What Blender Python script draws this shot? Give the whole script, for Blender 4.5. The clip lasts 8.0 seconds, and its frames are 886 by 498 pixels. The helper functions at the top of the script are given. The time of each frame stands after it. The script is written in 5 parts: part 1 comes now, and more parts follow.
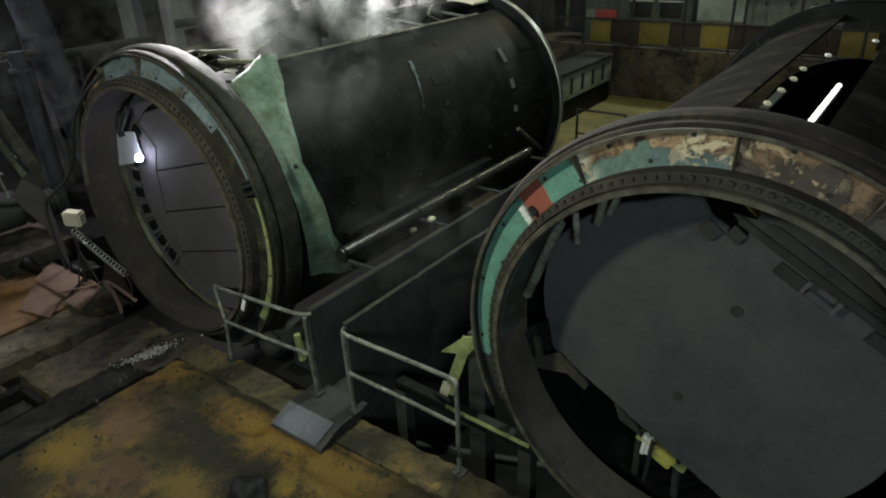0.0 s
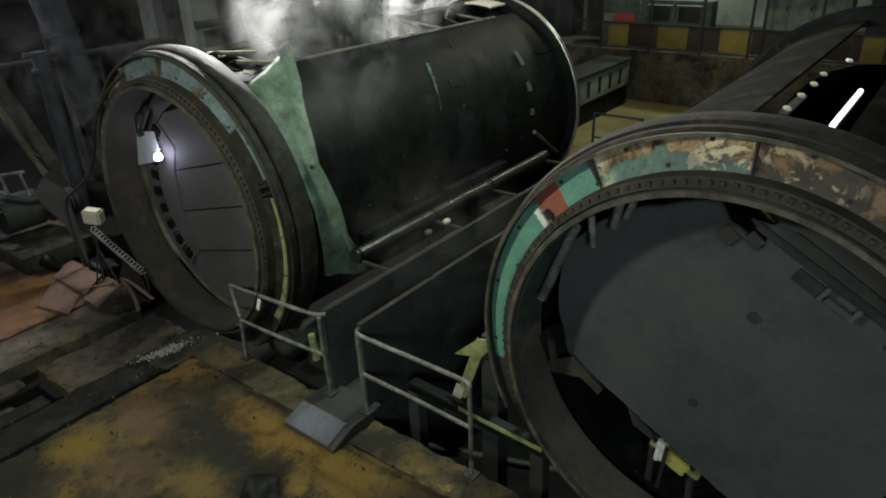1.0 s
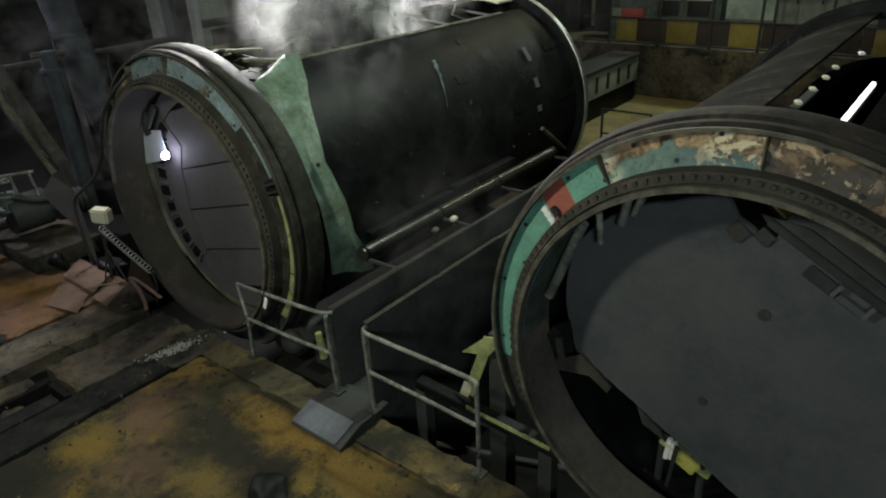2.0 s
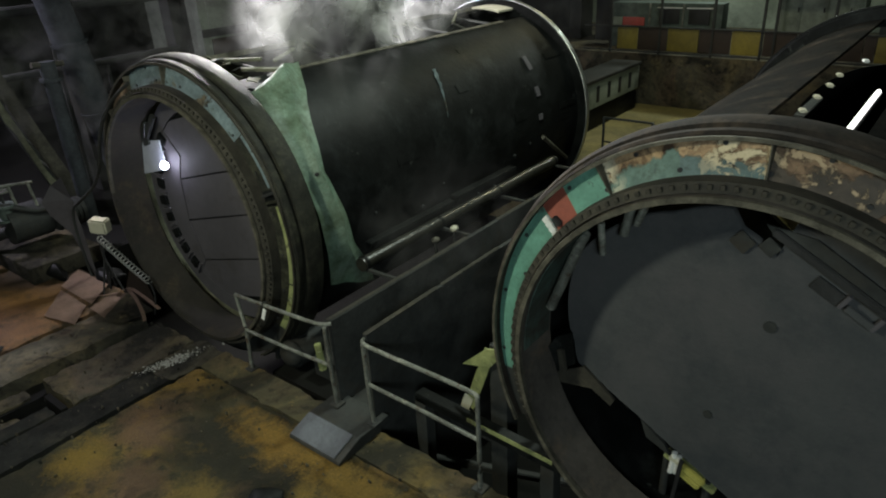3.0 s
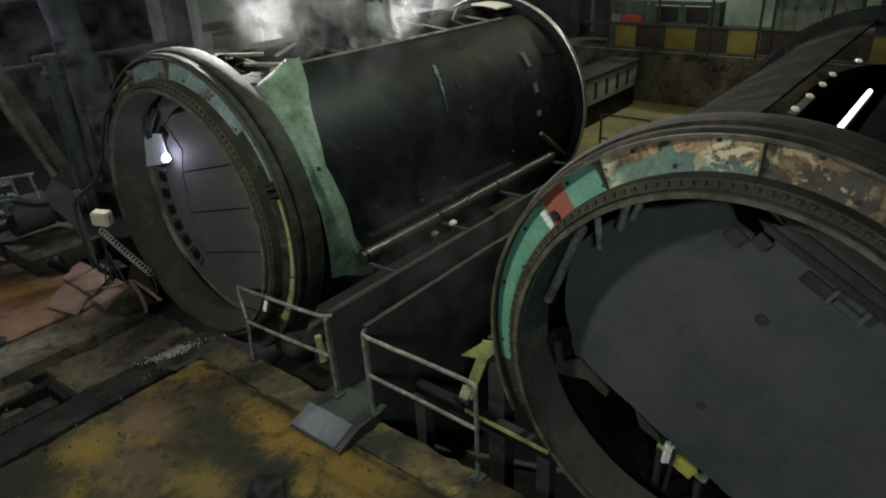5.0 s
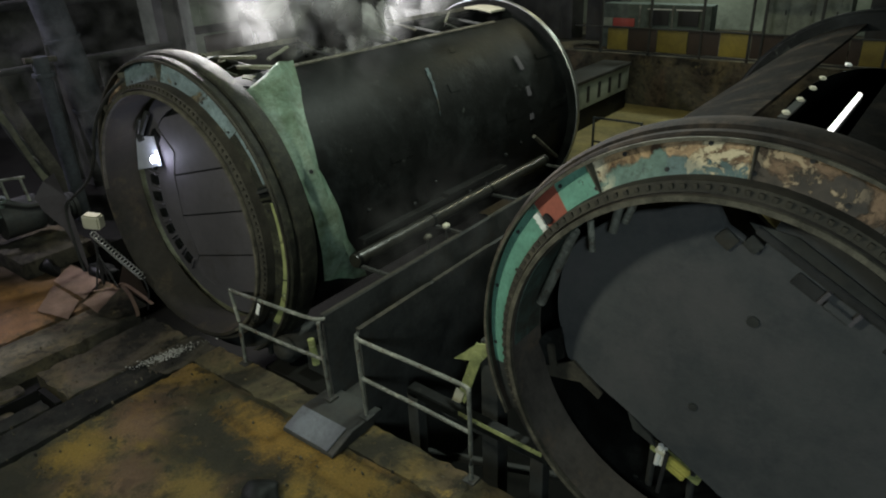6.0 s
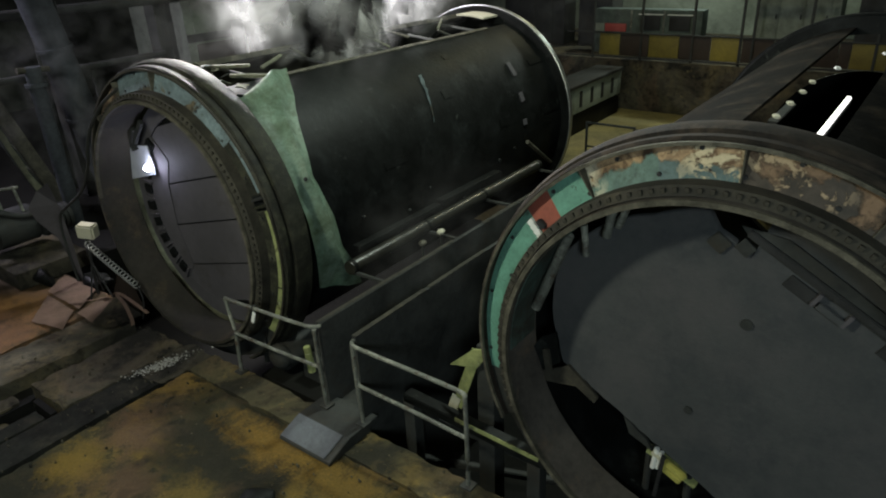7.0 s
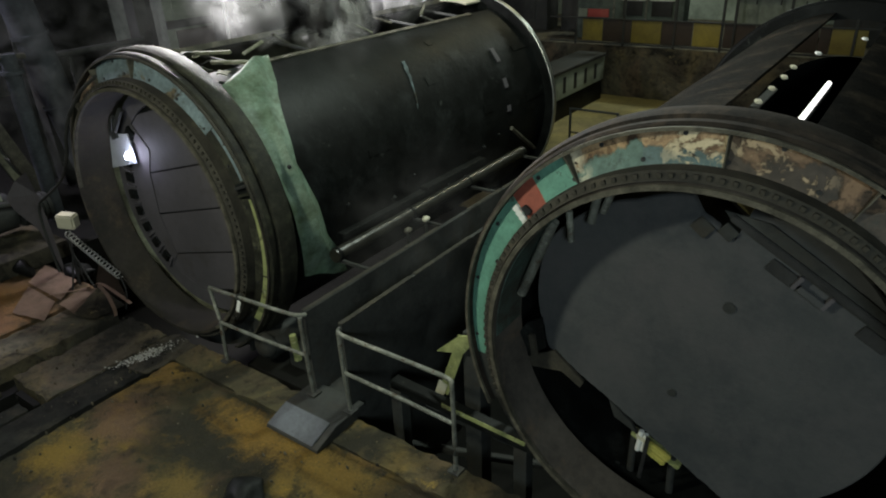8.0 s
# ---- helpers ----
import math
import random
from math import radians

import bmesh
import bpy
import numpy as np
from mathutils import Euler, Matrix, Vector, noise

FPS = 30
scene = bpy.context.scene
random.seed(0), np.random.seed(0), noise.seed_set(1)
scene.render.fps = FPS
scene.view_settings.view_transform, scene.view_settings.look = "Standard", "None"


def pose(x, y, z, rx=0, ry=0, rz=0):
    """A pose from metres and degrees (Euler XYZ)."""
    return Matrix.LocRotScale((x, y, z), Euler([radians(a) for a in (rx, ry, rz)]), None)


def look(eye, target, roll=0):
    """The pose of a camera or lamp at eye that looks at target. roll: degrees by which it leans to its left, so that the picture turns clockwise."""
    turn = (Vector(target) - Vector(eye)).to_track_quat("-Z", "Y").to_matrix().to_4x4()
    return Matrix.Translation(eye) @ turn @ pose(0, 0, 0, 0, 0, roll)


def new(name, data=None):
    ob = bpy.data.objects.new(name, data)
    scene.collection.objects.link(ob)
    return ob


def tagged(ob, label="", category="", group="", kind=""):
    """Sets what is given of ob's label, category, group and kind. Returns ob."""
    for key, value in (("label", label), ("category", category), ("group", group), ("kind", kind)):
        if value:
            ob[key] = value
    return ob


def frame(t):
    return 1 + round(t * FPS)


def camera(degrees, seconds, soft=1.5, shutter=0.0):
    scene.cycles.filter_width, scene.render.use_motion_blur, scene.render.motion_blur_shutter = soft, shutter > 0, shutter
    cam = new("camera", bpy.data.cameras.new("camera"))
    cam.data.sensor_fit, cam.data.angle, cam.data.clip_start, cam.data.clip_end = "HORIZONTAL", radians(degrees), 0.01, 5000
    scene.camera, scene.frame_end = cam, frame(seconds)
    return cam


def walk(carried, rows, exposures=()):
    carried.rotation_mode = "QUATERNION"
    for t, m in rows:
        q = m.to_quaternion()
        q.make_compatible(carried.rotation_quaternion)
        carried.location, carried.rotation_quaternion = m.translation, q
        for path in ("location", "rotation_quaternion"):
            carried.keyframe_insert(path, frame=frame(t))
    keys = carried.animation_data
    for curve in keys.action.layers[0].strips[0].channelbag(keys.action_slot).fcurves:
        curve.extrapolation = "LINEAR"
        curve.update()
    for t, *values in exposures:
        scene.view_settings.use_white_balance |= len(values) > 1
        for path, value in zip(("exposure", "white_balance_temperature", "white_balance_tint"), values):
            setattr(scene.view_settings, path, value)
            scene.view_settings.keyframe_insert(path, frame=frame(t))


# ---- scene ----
# camera: a hand-held phone on a landing, turning a little
cam = camera(67.0, 8.0, soft=2.0)
ROWS = [
    (0, 0.000, -0.018, 4.611, 36.805, -25.994, 2.399),
    (0.5, 0.000, -0.020, 4.607, 37.494, -25.780, 2.282),
    (1, -0.002, -0.030, 4.607, 38.126, -25.700, 2.232),
    (1.5, 0.004, -0.023, 4.603, 38.744, -26.085, 2.549),
    (3, -0.045, 0.089, 4.572, 39.125, -25.164, 3.031),
    (3.5, 0.019, -0.045, 4.613, 39.674, -24.927, 2.289),
    (4, 0.000, -0.004, 4.602, 40.082, -25.252, 2.439),
    (4.5, 0.018, -0.048, 4.619, 39.963, -25.294, 2.269),
    (5, 0.004, -0.018, 4.605, 38.829, -25.547, 2.552),
    (6.5, 0.004, -0.020, 4.609, 37.957, -25.091, 2.338),
    (7, 0.017, -0.027, 4.618, 37.691, -24.866, 2.720),
    (7.5, 0.016, -0.030, 4.612, 36.590, -25.607, 2.414),
    (8, 0.011, -0.037, 4.617, 36.273, -26.018, 2.618),
]


def eye_pose(x, y, z, yaw, pitch, lean):
    a, b = radians(yaw), radians(pitch)
    way = Vector((-math.sin(a) * math.cos(b), math.cos(a) * math.cos(b), math.sin(b)))
    return look((x, y, z), Vector((x, y, z)) + way, -lean)


walk(cam, [(r[0], eye_pose(*r[1:])) for r in ROWS])

# ---- light ----
world = bpy.data.worlds.new("hall_dark")
scene.world = world
world.use_nodes = True
world.node_tree.nodes["Background"].inputs[0].default_value = (0.55, 0.62, 0.6, 1)
world.node_tree.nodes["Background"].inputs[1].default_value = 0.06
scene.view_settings.exposure = 0.1


def lamp(name, place, target, watts, colour, size, spread=180):
    d = bpy.data.lights.new(name, "AREA")
    d.energy, d.color, d.shape, d.size = watts, colour, "DISK", size
    d.spread = radians(spread)
    ob = new(name, d)
    ob.matrix_world = look(place, target)
    return tagged(ob, "unseen lamp that lights the hall", "lamp", kind="structure")


lamp("hall_lamp_front", (-5.0, -0.3, 5.25), (-3.2, 4.0, 1.0), 186, (0.95, 0.99, 0.80), 0.45)
lamp("hall_lamp_right", (4.0, -5.5, 6.8), (-3.0, 4.0, 1.0), 430, (0.80, 0.97, 1.0), 2.0)
lamp("hall_lamp_back", (-11.2, 8.8, 6.4), (-7.6, 7.3, 3.5), 480, (1.0, 0.98, 0.97), 0.9, 100)
lamp("hall_lamp_far", (-6.0, 14.5, 7.0), (-5.5, 14.5, 0.0), 72, (1.0, 0.95, 0.6), 0.5)
# added fill without a fixture: brightens the left background and tints its haze
lamp("hall_lamp_left", (-17.0, 1.5, 8.5), (-12.5, 5.0, 0.8), 330, (0.87, 0.82, 1.0), 1.2, 120)
# added fill without a fixture: brightens the platform and its cabinets
lamp("hall_lamp_platform", (-6.0, 20.6, 6.5), (-6.0, 20.0, 1.4), 210, (0.88, 1.0, 0.9), 0.8)
lamp("hall_lamp_middle", (-4.0, 8.0, 7.0), (-4.8, 6.0, 1.0), 270, (0.86, 1.0, 0.88), 0.5)
arc = bpy.data.lights.new("arc_light", "POINT")
arc.energy, arc.color, arc.shadow_soft_size = 1.3, (0.62, 0.68, 1.0), 0.03
tagged(new("arc_light", arc), "light of the welding arc", "lamp", kind="structure").location = (-8.22, 4.40, 2.01)


# ---- materials ----
def nodes_of(name):
    m = bpy.data.materials.new(name)
    m.use_nodes = True
    nt = m.node_tree
    return m, nt, nt.nodes["Principled BSDF"]


def surf(name, base, dark, scale=2.0, rough=0.75, metal=0.0, bump=0.4, stain=None, stain_at=0.56, stain_scale=0.7, stain2=None, stain2_at=0.58, stain2_scale=1.7, fleck=None, fleck_at=0.62, fleck_scale=6.0, spread=0.0, spec=0.35):
    """Two-scale mottled surface: fine grain between dark and base, big stains, small hard-edged flecks."""
    m, nt, b = nodes_of(name)
    n, l = nt.nodes, nt.links
    tc = n.new("ShaderNodeTexCoord")

    def noise_of(sc, det=6.0, dist=0.0, off=0.0, rough_n=0.68):
        mp = n.new("ShaderNodeMapping")
        mp.inputs["Location"].default_value = (off, off * 1.7, -off)
        l.new(tc.outputs["Object"], mp.inputs["Vector"])
        t = n.new("ShaderNodeTexNoise")
        t.inputs["Scale"].default_value, t.inputs["Detail"].default_value, t.inputs["Distortion"].default_value = sc, det, dist
        t.inputs["Roughness"].default_value = rough_n
        l.new(mp.outputs["Vector"], t.inputs["Vector"])
        return t.outputs["Fac"]

    def ramp(fac, lo, hi):
        r = n.new("ShaderNodeMapRange")
        r.inputs["From Min"].default_value, r.inputs["From Max"].default_value = lo, hi
        l.new(fac, r.inputs["Value"])
        return r.outputs["Result"]

    def mix(fac, a, c):
        x = n.new("ShaderNodeMix")
        x.data_type = "RGBA"
        l.new(fac, x.inputs["Factor"])
        for v, i in ((a, 6), (c, 7)):
            if isinstance(v, tuple):
                x.inputs[i].default_value = (*v, 1)
            else:
                l.new(v, x.inputs[i])
        return x.outputs[2]

    grain = noise_of(scale * 9, 8)
    blot = noise_of(scale, 6, 0.25)
    add = n.new("ShaderNodeMath")
    add.operation = "MULTIPLY_ADD"
    l.new(grain, add.inputs[0])
    add.inputs[1].default_value = 0.45
    l.new(blot, add.inputs[2])
    col = mix(ramp(add.outputs[0], 0.55, 0.95), dark, base)
    if stain:
        col = mix(ramp(noise_of(stain_scale, 10, 0.2, 3.1, 0.76), stain_at - 0.08, stain_at + 0.12), col, stain)
    if stain2:
        col = mix(ramp(noise_of(stain2_scale, 10, 0.2, 11.3, 0.76), stain2_at - 0.1, stain2_at + 0.14), col, stain2)
    if fleck:
        col = mix(ramp(noise_of(fleck_scale, 10, 0.15, 7.7, 0.8), fleck_at - 0.012, fleck_at + 0.025), col, fleck)
    if spread:
        info = n.new("ShaderNodeObjectInfo")
        hsv = n.new("ShaderNodeHueSaturation")
        l.new(col, hsv.inputs["Color"])
        l.new(ramp(info.outputs["Random"], 0.0, 1.0), hsv.inputs["Value"])
        hsv.inputs["Value"].default_value = 1
        rr = n.new("ShaderNodeMapRange")
        rr.inputs["To Min"].default_value, rr.inputs["To Max"].default_value = 1 - spread, 1 + spread
        l.new(info.outputs["Random"], rr.inputs["Value"])
        l.new(rr.outputs["Result"], hsv.inputs["Value"])
        col = hsv.outputs["Color"]
    l.new(col, b.inputs["Base Color"])
    rr = n.new("ShaderNodeMapRange")
    rr.inputs["To Min"].default_value, rr.inputs["To Max"].default_value = max(0.05, rough - 0.18), min(1.0, rough + 0.18)
    l.new(blot, rr.inputs["Value"])
    l.new(rr.outputs["Result"], b.inputs["Roughness"])
    b.inputs["Metallic"].default_value = metal
    b.inputs["Specular IOR Level"].default_value = spec
    bp = n.new("ShaderNodeBump")
    bp.inputs["Strength"].default_value, bp.inputs["Distance"].default_value = bump, 0.02
    l.new(add.outputs[0], bp.inputs["Height"])
    l.new(bp.outputs["Normal"], b.inputs["Normal"])
    return m


class Kit:
    """Short hands for a node tree that mixes colours by noise."""

    def __init__(self, name):
        self.m, self.nt, self.b = nodes_of(name)
        self.n, self.l = self.nt.nodes, self.nt.links
        self.tc = self.n.new("ShaderNodeTexCoord")

    def noise(self, scale, detail=8.0, rough=0.65, dist=0.2, off=0.0, stretch=(1, 1, 1)):
        mp = self.n.new("ShaderNodeMapping")
        mp.inputs["Location"].default_value = (off, off * 1.7, -off)
        mp.inputs["Scale"].default_value = stretch
        self.l.new(self.tc.outputs["Object"], mp.inputs["Vector"])
        t = self.n.new("ShaderNodeTexNoise")
        for key, v in (("Scale", scale), ("Detail", detail), ("Roughness", rough), ("Distortion", dist)):
            t.inputs[key].default_value = v
        self.l.new(mp.outputs["Vector"], t.inputs["Vector"])
        return t.outputs["Fac"]

    def ramp(self, fac, lo, hi, a=0.0, b=1.0):
        r = self.n.new("ShaderNodeMapRange")
        for key, v in (("From Min", lo), ("From Max", hi), ("To Min", a), ("To Max", b)):
            r.inputs[key].default_value = v
        self.l.new(fac, r.inputs["Value"])
        return r.outputs["Result"]

    def calc(self, op, a, c):
        x = self.n.new("ShaderNodeMath")
        x.operation = op
        for v, i in ((a, 0), (c, 1)):
            if isinstance(v, (int, float)):
                x.inputs[i].default_value = v
            else:
                self.l.new(v, x.inputs[i])
        return x.outputs[0]

    def mix(self, fac, a, c, how="MIX"):
        x = self.n.new("ShaderNodeMix")
        x.data_type = "RGBA"
        x.blend_type = how
        if isinstance(fac, (int, float)):
            x.inputs["Factor"].default_value = fac
        else:
            self.l.new(fac, x.inputs["Factor"])
        for v, i in ((a, 6), (c, 7)):
            if isinstance(v, tuple):
                x.inputs[i].default_value = (*v, 1)
            else:
                self.l.new(v, x.inputs[i])
        return x.outputs[2]

    def radius(self):
        """Distance from the drum's axis."""
        mp = self.n.new("ShaderNodeMapping")
        mp.inputs["Scale"].default_value = (1, 0, 1)
        self.l.new(self.tc.outputs["Object"], mp.inputs["Vector"])
        v = self.n.new("ShaderNodeVectorMath")
        v.operation = "LENGTH"
        self.l.new(mp.outputs["Vector"], v.inputs[0])
        return v.outputs["Value"]

    def finish(self, col, height, rough, bump=0.6, depth=0.02, spec=0.2):
        self.l.new(col, self.b.inputs["Base Color"])
        self.l.new(rough, self.b.inputs["Roughness"])
        self.b.inputs["Specular IOR Level"].default_value = spec
        bp = self.n.new("ShaderNodeBump")
        bp.inputs["Strength"].default_value, bp.inputs["Distance"].default_value = bump, depth
        self.l.new(height, bp.inputs["Height"])
        self.l.new(bp.outputs["Normal"], self.b.inputs["Normal"])
        return self.m


def peel(name, paint, paint_dark, rust_at=0.5, flake_at=0.56, lean=0.25, flake=(0.62, 0.55, 0.38), tan=(0.34, 0.20, 0.105), brown=(0.065, 0.04, 0.026)):
    """Old paint that rust has eaten from the outer edge, with pale flakes along the break."""
    k = Kit(name)
    big = k.noise(1.7, 9, 0.62, 0.5, 2.0)
    mid = k.noise(6.0, 9, 0.7, 0.3, 5.0)
    fine = k.noise(26.0, 6, 0.7, 0.0, 8.0)
    edge = k.ramp(k.radius(), 1.672, 1.90, -lean, lean)
    eaten = k.calc("ADD", k.calc("ADD", big, edge), k.ramp(mid, 0.3, 0.7, -0.09, 0.09))
    rusty = k.ramp(eaten, rust_at - 0.02, rust_at + 0.04)
    col = k.mix(k.ramp(mid, 0.38, 0.66), paint_dark, paint)
    col = k.mix(k.ramp(k.noise(4.0, 10, 0.75, 0.2, 9.0), 0.57, 0.68), col, (0.05, 0.055, 0.045))
    rust = k.mix(k.ramp(k.noise(3.1, 9, 0.7, 0.4, 13.0), 0.46, 0.58), brown, tan)
    col = k.mix(rusty, col, rust)
    chips = k.calc("MULTIPLY", k.ramp(k.noise(5.5, 11, 0.74, 0.6, 17.0), flake_at, flake_at + 0.03), k.ramp(k.noise(1.3, 4, 0.5, 0.0, 23.0), 0.42, 0.54))
    col = k.mix(chips, col, flake)
    col = k.mix(k.ramp(k.noise(8.0, 10, 0.75, 0.2, 29.0), 0.60, 0.635), col, (0.035, 0.028, 0.022))
    col = k.mix(0.55, col, k.mix(fine, (0.35, 0.35, 0.35), (1.5, 1.5, 1.5)), "MULTIPLY")
    height = k.calc("ADD", k.calc("SUBTRACT", k.calc("MULTIPLY", chips, 0.5), rusty), k.calc("MULTIPLY", fine, 0.4))
    return k.finish(col, height, k.ramp(rusty, 0.0, 1.0, 0.55, 0.9), 0.7, 0.01)


def worn_floor(name, base, dark, ochre, brown, oil, pale, off=0.0, spots=()):
    """Old concrete under rust, oil and dust: soft patches broken up by grit."""
    k = Kit(name)
    grit = k.noise(38.0, 8, 0.75, 0.0, off + 1.0)
    mid = k.noise(7.0, 9, 0.7, 0.3, off + 2.0)
    broken = k.ramp(k.calc("ADD", k.calc("MULTIPLY", grit, 0.5), mid), 0.5, 1.0, -0.11, 0.11)

    def patch(scale, at, soft, shift):
        f = k.calc("ADD", k.noise(scale, 7, 0.6, 0.7, off + shift), broken)
        return k.ramp(f, at - soft, at + soft)

    col = k.mix(k.ramp(mid, 0.36, 0.64), dark, base)
    col = k.mix(patch(0.75, 0.56, 0.08, 4.0), col, brown)
    col = k.mix(patch(0.95, 0.595, 0.085, 7.3), col, ochre)
    col = k.mix(patch(0.8, 0.525, 0.10, 12.0), col, oil)
    col = k.mix(patch(2.6, 0.62, 0.07, 15.0), col, oil)
    col = k.mix(patch(4.5, 0.70, 0.05, 21.0), col, ochre)
    wobble = k.ramp(k.noise(2.3, 6, 0.65, 0.5, off + 50.0), 0.3, 0.7, -0.6, 0.6)
    for x, y, rx, ry, tint, share in spots:
        mp = k.n.new("ShaderNodeMapping")
        mp.inputs["Location"].default_value = (-x / rx, -y / ry, 0)
        mp.inputs["Scale"].default_value = (1 / rx, 1 / ry, 0)
        k.l.new(k.tc.outputs["Object"], mp.inputs["Vector"])
        far = k.n.new("ShaderNodeVectorMath")
        far.operation = "LENGTH"
        k.l.new(mp.outputs["Vector"], far.inputs[0])
        near = k.ramp(k.calc("SUBTRACT", k.calc("ADD", far.outputs["Value"], wobble), k.calc("MULTIPLY", broken, 5.5)), 1.6, 0.35, 0.0, share)
        col = k.mix(near, col, tint)
    col = k.mix(k.ramp(k.noise(15.0, 9, 0.75, 0.2, off + 31.0), 0.66, 0.70), col, pale)
    col = k.mix(0.8, col, k.mix(grit, (0.3, 0.3, 0.3), (1.65, 1.65, 1.65)), "MULTIPLY")
    height = k.calc("ADD", k.calc("MULTIPLY", grit, 0.5), mid)
    return k.finish(col, height, k.ramp(mid, 0.3, 0.7, 0.75, 0.95), 1.0, 0.03, 0.12)


def glow(name, colour, strength):
    m, nt, b = nodes_of(name)
    b.inputs["Base Color"].default_value = (*colour, 1)
    b.inputs["Emission Color"].default_value = (*colour, 1)
    b.inputs["Emission Strength"].default_value = strength
    return m


FLOOR = worn_floor("stained_concrete", (0.090, 0.078, 0.037), (0.028, 0.026, 0.015), (0.20, 0.13, 0.029), (0.115, 0.072, 0.042), (0.018, 0.017, 0.0125), (0.28, 0.23, 0.115), 0.0, ((-6.4, 1.15, 0.9, 0.6, (0.018, 0.018, 0.013), 0.9), (-5.35, 2.75, 0.8, 0.55, (0.024, 0.023, 0.016), 0.85), (-6.2, 1.85, 0.28, 0.24, (0.22, 0.145, 0.03), 0.65), (-6.1, 2.4, 0.32, 0.22, (0.13, 0.08, 0.05), 0.6), (-4.75, 3.15, 0.65, 0.2, (0.21, 0.125, 0.028), 0.75), (-3.7, 3.1, 0.5, 0.26, (0.19, 0.12, 0.028), 0.7), (-5.5, 1.95, 0.36, 0.22, (0.11, 0.07, 0.044), 0.55), (-4.8, 2.2, 0.32, 0.18, (0.19, 0.13, 0.035), 0.55), (-2.6, 3.0, 0.5, 0.4, (0.022, 0.021, 0.015), 0.8)))
FLOOR_RUST = worn_floor("rust_stained_concrete", (0.125, 0.088, 0.046), (0.04, 0.031, 0.02), (0.235, 0.125, 0.036), (0.16, 0.092, 0.058), (0.024, 0.022, 0.017), (0.30, 0.23, 0.14), 20.0, ((-10.3, 2.9, 0.9, 0.5, (0.25, 0.13, 0.038), 0.65), (-9.6, 2.5, 0.5, 0.5, (0.165, 0.095, 0.06), 0.6), (-11.2, 3.3, 0.6, 0.5, (0.03, 0.027, 0.02), 0.8)))
FLOOR_GREY = worn_floor("grey_concrete", (0.15, 0.135, 0.095), (0.05, 0.046, 0.034), (0.16, 0.13, 0.07), (0.115, 0.085, 0.06), (0.020, 0.019, 0.016), (0.32, 0.29, 0.22), 40.0)
FAR_FLOOR = surf("dusty_yellow_concrete", (0.30, 0.25, 0.10), (0.14, 0.12, 0.05), 0.9, 0.85, stain=(0.05, 0.05, 0.03), stain_at=0.6, stain_scale=0.5)
WALL = surf("dirty_plaster", (0.13, 0.13, 0.10), (0.05, 0.05, 0.04), 0.8, 0.9, stain=(0.04, 0.04, 0.035), stain_at=0.52, stain_scale=0.35)
# near-black base: the shade of pits, channel and groove is put into the colour
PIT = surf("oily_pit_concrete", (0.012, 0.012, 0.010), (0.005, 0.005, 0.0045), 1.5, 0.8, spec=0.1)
STEEL = surf("dark_dusty_steel", (0.05, 0.052, 0.048), (0.02, 0.021, 0.02), 2.0, 0.65, 0.2, stain=(0.04, 0.033, 0.024), stain_at=0.6, stain_scale=1.5)
BLACK = surf("sooty_black_steel", (0.012, 0.013, 0.0125), (0.003, 0.0034, 0.003), 1.6, 0.5, 0.0, bump=0.5, stain=(0.026, 0.029, 0.028), stain_at=0.60, stain_scale=1.3, stain2=(0.003, 0.0034, 0.003), stain2_at=0.54, stain2_scale=0.9, fleck=(0.036, 0.038, 0.034), fleck_at=0.63, fleck_scale=4.5, spec=0.12)
DISC = surf("grey_dusty_plate", (0.066, 0.067, 0.067), (0.042, 0.0445, 0.046), 1.3, 0.8, 0.0, bump=0.5, stain=(0.034, 0.038, 0.041), stain_at=0.55, stain_scale=1.5, stain2=(0.074, 0.069, 0.070), stain2_at=0.56, stain2_scale=0.8, fleck=(0.034, 0.036, 0.036), fleck_at=0.655, fleck_scale=5)
PANEL = surf("mauve_grey_plate", (0.088, 0.08, 0.086), (0.062, 0.057, 0.062), 1.2, 0.75, 0.0, bump=0.2, stain=(0.045, 0.038, 0.036), stain_at=0.62, stain_scale=2.0)
COLLAR = surf("rust_brown_collar", (0.045, 0.039, 0.028), (0.017, 0.0155, 0.012), 1.4, 0.8, 0.0, stain=(0.11, 0.078, 0.042), stain_at=0.60, stain_scale=1.5, stain2=(0.014, 0.0125, 0.010), stain2_at=0.56, stain2_scale=1.0)
COLLAR_GREY = surf("greyed_brown_collar", (0.105, 0.092, 0.078), (0.045, 0.04, 0.035), 1.4, 0.85, 0.0, stain=(0.14, 0.10, 0.065), stain_at=0.62, stain_scale=1.3, spec=0.2)
BAND = surf("tan_brown_band", (0.058, 0.052, 0.038), (0.018, 0.0165, 0.013), 4.0, 0.8, 0.1, stain=(0.10, 0.085, 0.055), stain_at=0.62, stain_scale=2.4)
KERB = worn_floor("olive_kerb_concrete", (0.19, 0.16, 0.08), (0.06, 0.053, 0.03), (0.24, 0.165, 0.05), (0.14, 0.10, 0.055), (0.03, 0.028, 0.02), (0.38, 0.31, 0.16), 70.0)
CHANNEL = surf("grimy_channel_steel", (0.024, 0.025, 0.022), (0.008, 0.008, 0.0072), 2.8, 0.85, 0.0, stain=(0.045, 0.041, 0.031), stain_at=0.60, stain_scale=2.2, spec=0.06)
